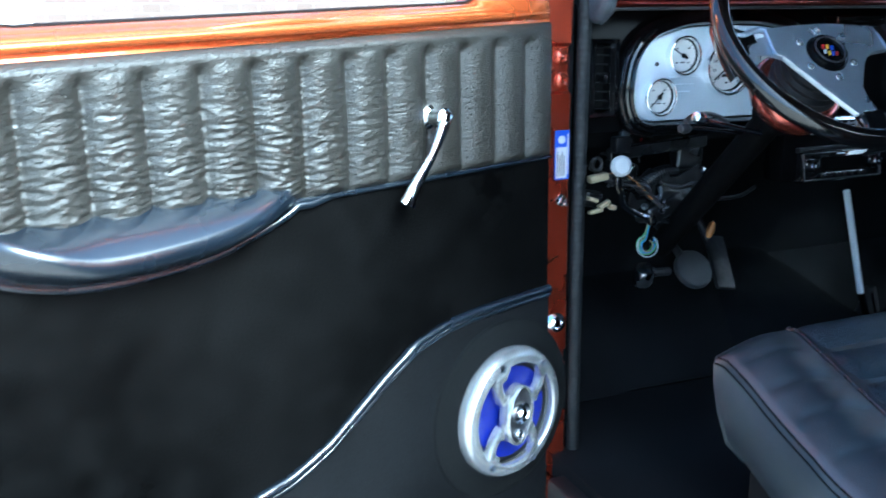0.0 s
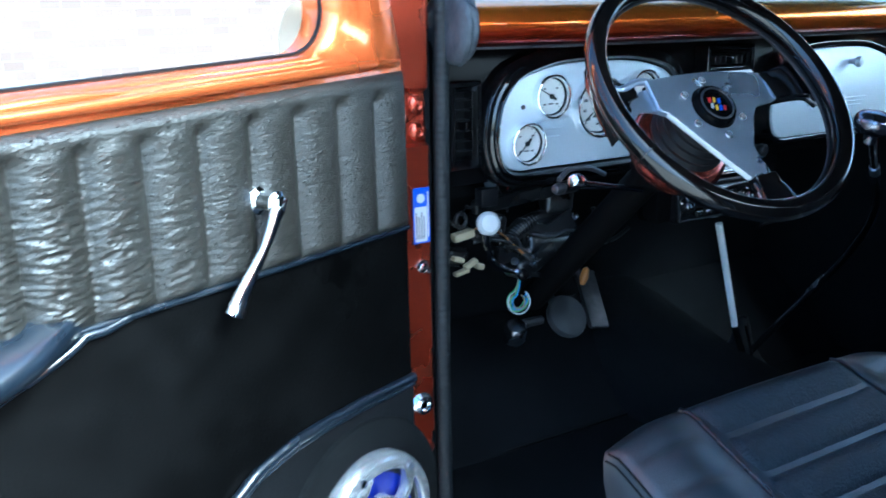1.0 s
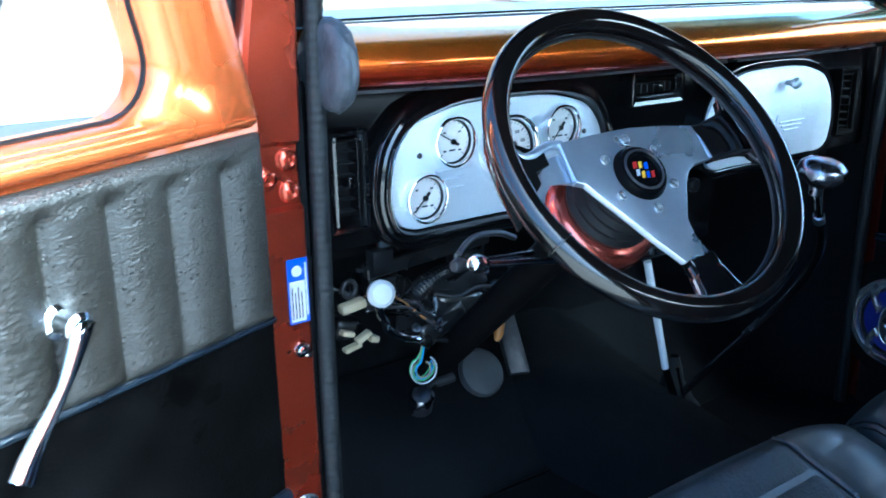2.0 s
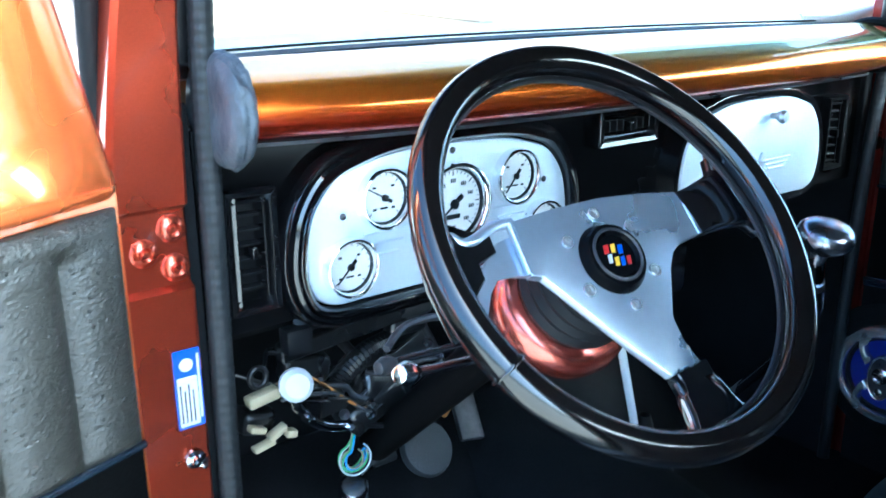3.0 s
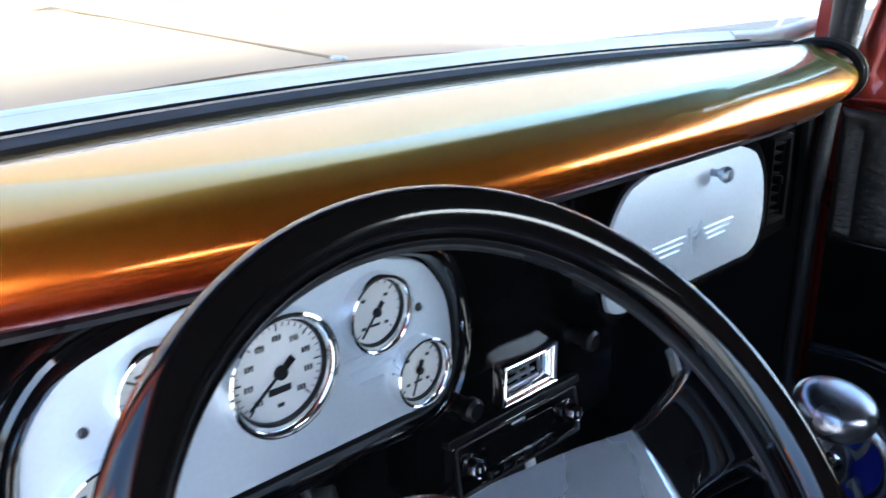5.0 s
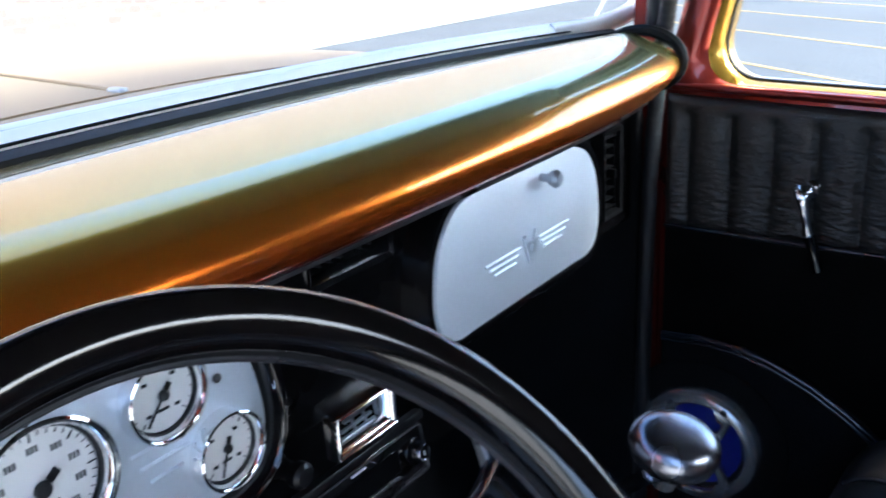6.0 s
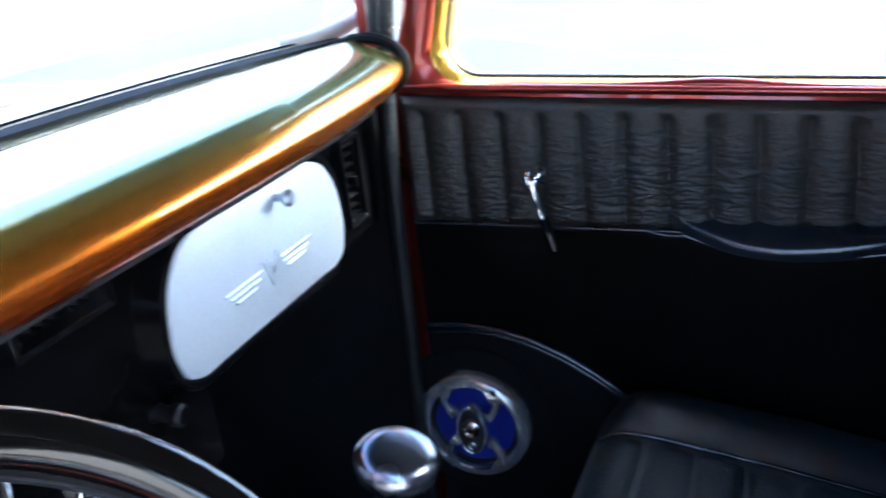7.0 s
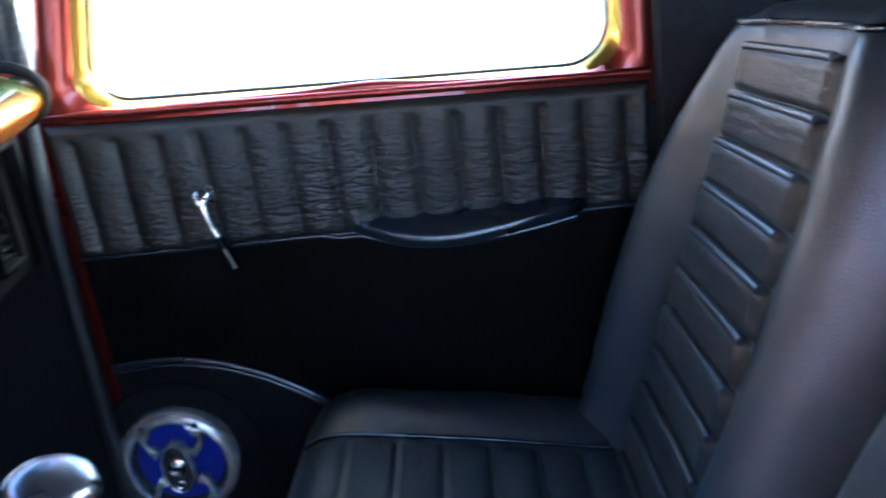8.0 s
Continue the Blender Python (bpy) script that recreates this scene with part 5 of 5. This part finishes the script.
        ring += [b + rear * 0.45, b - c + rear, a + c + rear, a + rear * 0.45]
        rings.append([tuple(v) for v in ring])
    back = part("backrest", loft(rings), LEATHER, seat, "high black leather backrest with horizontal pleats", 60, q)
    for i in range(11):
        f0 = 0.072 + 0.0790 * i
        pr = []
        for k in range(21):
            s_ = -1 + 2 * k / 20
            e = math.sqrt(max(0, 1 - max(0, (abs(s_) - 0.92) / 0.08) ** 2))
            row = []
            for j in range(21):
                g = j / 20
                f = f0 + 0.0785 * g
                v = back_at(s_ * (0.134 - 0.012 * f) / wide(f), f)
                puff = 0.0155 * min(1.0, g / 0.12) ** 0.5 * (0.72 + 0.28 * g) * math.sqrt(max(0.0, 1 - (max(0.0, g - 0.70) / 0.30) ** 2)) * e + 0.0010 * noise.noise(Vector((s_ * 12, f * 120, cx)))
                row.append((v.x, v.y - 0.003 + puff, v.z + 0.3 * puff))
            pr.append(row)
        part("pleat", loft(pr, False, False), BACKPLEAT, back, "", 70, q)
        bead = [tuple(Vector(row[18]) + Vector((0, -0.0005, 0.0012))) for row in pr[1:-1]]
        part("pleat_edge", tube(bead, 0.0048, 8), LEATHER, back, "", 60, q)
    part("top_piping", tube([tuple(back_at(-0.93 + 1.86 * j / 20, 0.974) + Vector((0, 0.001, 0.002))) for j in range(21)], 0.0035, 8), GLOSSLEATHER, back, "", 60, q)
    return seat


make_seat(-0.556, 0.000, "black leather bucket seat with a pleated cushion behind the wheel", tilt=1.0, girth=0.024)
make_seat(0.016, 0.600, "high-backed black leather bucket seat beside the closed door", 0.10, 0.024, 0.028)

# ---- levers and pedals ----
shift = thing("gear_lever", "bent black gear lever with a polished oval knob", "gear lever", (0.21, 0.12, 0.52))
q = place(shift)
part("lever_rod", tube(spline([(0.215, 0.14, 0.50), (0.205, 0.06, 0.60), (0.172, -0.10, 0.79), (0.10, -0.19, 0.90), (0.0, -0.245, 0.985)], 8), 0.0075, 10), KNOBMETAL, shift, "", 60, q)
part("lever_tip", tube([(0.0, -0.245, 0.985), (-0.045, -0.268, 1.025), (-0.062, -0.278, 1.045)], 0.006, 10), CHROME, shift, "", 60, q)
part("lever_boot", turned([(0.010, 0.10), (0.016, 0.08), (0.022, 0.05), (0.045, 0.01), (0.055, 0.0)], 24, q @ Matrix.Translation((0.215, 0.14, 0.50))), RUBBER, shift, "black rubber boot")
part("knob", turned([(0, 0.014), (0.012, 0.0137), (0.021, 0.012), (0.0265, 0.007), (0.028, 0.0), (0.0255, -0.008), (0.018, -0.0145), (0.009, -0.019), (0.007, -0.03)], 36, q @ Matrix.Translation((-0.073, -0.286, 1.058)) @ Matrix.Rotation(radians(12), 4, "X")), KNOBMETAL, shift, "buffed oval metal shift knob")
brake = thing("brake_lever", "chrome and black hand brake lever on the floor", "brake lever", (0.19, 0.13, 0.50))
q = place(brake)
part("lever_rod", tube([(0.222, 0.115, 0.465), (0.158, 0.112, 0.602)], 0.0072, 10), PIANO, brake, "", 60, q)
part("lever_sleeve", tube([(0.158, 0.112, 0.602), (0.080, 0.10, 0.822)], 0.0068, 12), BRIGHT, brake, "metal sleeve with its glare painted white", 60, q)
part("release_rod", tube([(0.176, 0.10, 0.602), (0.226, 0.105, 0.475)], 0.0030, 8), KNOBMETAL, brake, "", 60, q)
part("lever_clamp", turned([(0.006, 0.040), (0.011, 0.034), (0.010, 0.020), (0.016, 0.012), (0.015, -0.004), (0.020, -0.012)], 9, q @ along((0.219, 0.09, 0.472), (-0.3, 0, 1))), KNOBMETAL, brake, "worn metal clamp", 25)


def pedal(name, label, bm, arm, mat):
    p = thing(name, label, "pedal", arm[0], "")
    q = place(p)
    part("pad", bm, mat, p, "", 40, q)
    part("arm", tube(spline(arm, 5), 0.008, 8), STEEL, p, "", 60, q)


pn = Vector((0, -0.80, 0.60))
pedal("brake_pedal", "round black brake pedal on an arm", turned([(0, 0.010), (0.030, 0.010), (0.037, 0.007), (0.040, 0.0), (0.038, -0.006), (0, -0.006)], 32, along((-0.229, 0.16, 0.684), pn)), [(-0.229, 0.17, 0.68), (-0.235, 0.25, 0.74), (-0.26, 0.33, 0.80)], PEDALPAD)
pedal("gas_pedal", "long slanted accelerator pedal", box((0.045, 0.012, 0.13), (0, 0, 0), 0.005, 2, Matrix.Translation((-0.05, 0.30, 0.645)) @ pose(0, 0, 0, -42, 0, 0) @ pose(0, 0, 0, 0, 12, 0)), [(-0.05, 0.31, 0.64), (-0.06, 0.36, 0.72), (-0.08, 0.41, 0.80)], STEEL)
pedal("dimmer_switch", "small chrome foot switch by the pedals", turned([(0, 0.022), (0.014, 0.021), (0.018, 0.016), (0.018, -0.014), (0.014, -0.018), (0, -0.02)], 24, along((-0.385, 0.10, 0.705), (-0.25, -0.5, 0.8))), [(-0.375, 0.12, 0.70), (-0.33, 0.17, 0.685), (-0.27, 0.18, 0.68)], KNOBMETAL)

# ---- clutter under the dashboard ----
pull = thing("brake_release", "white round pull knob on a bent chrome stalk", "pull knob", (-0.50, 0.03, 0.90))
q = place(pull)
part("knob", turned([(0, 0.012), (0.012, 0.011), (0.0165, 0.006), (0.0165, -0.002), (0.010, -0.008), (0.005, -0.01), (0.005, -0.03)], 24, q @ Matrix.Translation((0.009, 0.005, -0.003)) @ along((-0.519, -0.012, 0.929), (-0.3, -1, 0.25))), KNOBWHITE, pull, "white knob")
part("stalk", tube(spline([(-0.508, 0.002, 0.915), (-0.500, 0.012, 0.893), (-0.482, 0.03, 0.872), (-0.470, 0.045, 0.855), (-0.445, 0.05, 0.836), (-0.42, 0.055, 0.826)], 6), 0.006, 10), CHROME, pull, "", 60, q)

wiring = thing("wiring_loom", "loose wires, hose and brackets under the dashboard", "wiring", (-0.42, 0.06, 0.86))
q = place(wiring)
GLOSSDARK = material("oily_black_metal", (0.006, 0.006, 0.0065), 0.30, 0.0, 0.3, 0.4, 60, 0.5, 90, 20, 0.5)
hp = spline([(-0.425, 0.066, 0.868), (-0.405, 0.072, 0.882), (-0.37, 0.082, 0.893), (-0.33, 0.10, 0.890), (-0.29, 0.125, 0.884), (-0.25, 0.15, 0.876)], 12)
part("ribbed_hose", tube(hp, [0.0105 + 0.0022 * (i % 2) for i in range(len(hp))], 12), PLASTIC, wiring, "black corrugated hose", 20, q)


def lump(w, h, dp, at, seed, turn=0):
    """A dented greasy casting with bosses."""
    bm = box((w, dp, h), (0, 0, 0), min(w, h, dp) * 0.25, 3)
    bmesh.ops.subdivide_edges(bm, edges=bm.edges, cuts=2, use_grid_fill=True)
    for v in bm.verts:
        v.co += Vector((1, 1, 1)) * (0.10 * min(w, h) * noise.noise(v.co * 40 + Vector((seed, seed, 0))))
    return part("bracket", bm, GLOSSDARK, wiring, "", 35, q @ Matrix.Translation(at) @ Matrix.Rotation(radians(turn), 4, "Y"))


part("bracket", box((0.190, 0.016, 0.020), (0, 0, 0), 0.002, 1, Matrix.Translation((-0.405, 0.045, 0.944)) @ Matrix.Rotation(radians(-4), 4, "Y")), GLOSSDARK, wiring, "black steel rail", 30, q)
part("relay_box", box((0.028, 0.020, 0.026), (0, 0, 0), 0.002, 2, Matrix.Translation((-0.487, 0.03, 0.955))), PLASTIC, wiring, "small black relay", 30, q)
part("bracket", slab([(-0.44, 0.835), (-0.33, 0.842), (-0.285, 0.872), (-0.30, 0.905), (-0.345, 0.885), (-0.40, 0.905), (-0.435, 0.880)], 0.004, FACE @ Matrix.Translation((0, 0, -0.074)), 0.001), GLOSSDARK, wiring, "bent black plate", 20, q)
for k in range(5):
    part("cable", tube(spline([(-0.545 + 0.012 * k, 0.05, 0.925 - 0.008 * k), (-0.50 + 0.01 * k, 0.032 + 0.004 * k, 0.905 - 0.012 * (k % 3)), (-0.455 + 0.012 * k, 0.036, 0.890 - 0.010 * k), (-0.42 + 0.01 * k, 0.05, 0.862 - 0.006 * k), (-0.385 + 0.012 * k, 0.062, 0.850 + 0.014 * (k % 2))], 6), 0.0016 + 0.0006 * (k % 3), 6), (GLOSSDARK, STEEL, GLOSSDARK, AMBER, STEEL)[k], wiring, "", 60, q)
lump(0.095, 0.050, 0.06, (-0.345, 0.085, 0.850), 1, 8)
lump(0.080, 0.036, 0.05, (-0.375, 0.075, 0.835), 4, -24)
lump(0.060, 0.034, 0.05, (-0.465, 0.075, 0.905), 7, 10)
lump(0.055, 0.045, 0.04, (-0.300, 0.110, 0.915), 9, 5)
lump(0.036, 0.026, 0.03, (-0.525, 0.060, 0.865), 12, 15)
part("bracket", tube([(-0.262, 0.06, 0.905), (-0.25, 0.055, 0.875), (-0.262, 0.05, 0.86)], 0.004, 6), GLOSSDARK, wiring, "", 40, q)
part("bracket", tube([(-0.232, 0.05, 0.905), (-0.255, 0.052, 0.872)], 0.003, 6), GLOSSDARK, wiring, "", 40, q)
part("tape_wrap", turned([(0, 0.010), (0.009, 0.014), (0.012, 0.004), (0.010, -0.012), (0.004, -0.017), (0, -0.018)], 12, q @ Matrix.Translation((-0.476, 0.035, 0.982)) @ Matrix.Diagonal((1, 0.6, 1, 1))), GREYPAD, wiring, "grey taped lump", 60)
part("connector", box((0.034, 0.016, 0.012), (0, 0, 0), 0.003, 2, Matrix.Translation((-0.528, 0.03, 0.904)) @ Matrix.Rotation(radians(-8), 4, "Y")), WIRE_CREAM, wiring, "cream plastic connector", 40, q)
for x, z, w, h, t in ((-0.534, 0.868, 0.018, 0.007, 20), (-0.512, 0.858, 0.022, 0.007, -25), (-0.528, 0.848, 0.024, 0.006, -10), (-0.497, 0.852, 0.012, 0.008, 15)):
    part("connector", box((w, 0.012, h), (0, 0, 0), 0.002, 2, Matrix.Translation((x, 0.035, z)) @ Matrix.Rotation(radians(t), 4, "Y")), WIRE_CREAM, wiring, "", 40, q)
part("ring_terminal", tube([(-0.531 + 0.009 * math.cos(a), 0.03, 0.926 + 0.010 * math.sin(a)) for a in [2 * math.pi * i / 16 for i in range(16)]], 0.003, 8, True), PLASTIC, wiring, "", 60, q)
# a loop of thin coloured wires hanging from the loom
for k, mat in enumerate((WIRE_CREAM, WIRE_BLUE, WIRE_GREEN, WIRE_BLUE, WIRE_CREAM, WIRE_GREEN, PAPER)):
    r = 0.0125 + 0.0016 * k
    w = 0.0015 * math.sin(k * 2.3)
    lp = [(-0.402 - 0.004 + 0.0012 * k, 0.062, 0.812)] + [(-0.397 + w + r * math.cos(a) * (0.95 + 0.1 * math.sin(k)), 0.075 + 0.004 * math.sin(a + k), 0.768 - w + r * math.sin(a) * 0.85) for a in [radians(110 + (300 - 20 * (k % 3)) * i / 12) for i in range(13)]]
    part("wire", tube(spline(lp, 3), 0.0011, 6), mat, wiring, "", 60, q)
for k, pts in enumerate((((-0.46, 0.05, 0.888), (-0.425, 0.045, 0.880), (-0.41, 0.05, 0.862), (-0.385, 0.05, 0.845), (-0.385, 0.05, 0.828)),
                         ((-0.40, 0.055, 0.822), (-0.365, 0.05, 0.812), (-0.325, 0.055, 0.822), (-0.27, 0.07, 0.838), (-0.20, 0.08, 0.838), (-0.155, 0.09, 0.85)),
                         ((-0.39, 0.055, 0.882), (-0.355, 0.05, 0.872), (-0.32, 0.055, 0.876), (-0.285, 0.06, 0.868)),
                         ((-0.455, 0.09, 0.955), (-0.44, 0.085, 0.935), (-0.42, 0.08, 0.930), (-0.41, 0.085, 0.955)),
                         ((-0.435, 0.08, 0.957), (-0.425, 0.075, 0.935), (-0.418, 0.075, 0.915)),
                         ((-0.51, 0.05, 0.94), (-0.48, 0.05, 0.935), (-0.44, 0.06, 0.945), (-0.40, 0.07, 0.96)),
                         ((-0.50, 0.045, 0.885), (-0.48, 0.04, 0.893), (-0.455, 0.045, 0.890)))):
    part("cable", tube(spline(pts, 6), (0.0034, 0.0036, 0.0026, 0.0016, 0.0014, 0.0024, 0.0022)[k], 8), (STEEL, GLOSSDARK, STEEL, RED, STEEL, GLOSSDARK, STEEL)[k], wiring, "", 60, q)
for x, y, z in ((-0.395, 0.04, 0.838), (-0.395, 0.038, 0.852), (-0.425, 0.045, 0.845), (-0.415, 0.05, 0.826), (-0.31, 0.045, 0.900), (-0.30, 0.05, 0.842), (-0.282, 0.06, 0.872), (-0.49, 0.035, 0.895), (-0.455, 0.045, 0.897), (-0.298, 0.04, 0.86)):
    part("bolt_head", turned([(0, 0.005), (0.003, 0.005), (0.004, 0.003), (0.006, 0.0), (0.006, -0.004)], 8, q @ along((x, y, z), (-0.2, -1, 0.2))), KNOBMETAL, wiring, "", 30)
part("bulb_holder", turned([(0, 0.012), (0.006, 0.011), (0.007, 0), (0.007, -0.014)], 14, q @ along((-0.263, 0.165, 0.888), (0.15, -0.3, 1))), CHROME, wiring, "", 40)
part("brown_insulator", turned([(0, 0.016), (0.006, 0.012), (0.008, -0.004), (0.004, -0.016)], 12, q @ along((-0.237, 0.105, 0.775), (0.3, 0, 1))), AMBER, wiring, "amber plastic piece", 50)
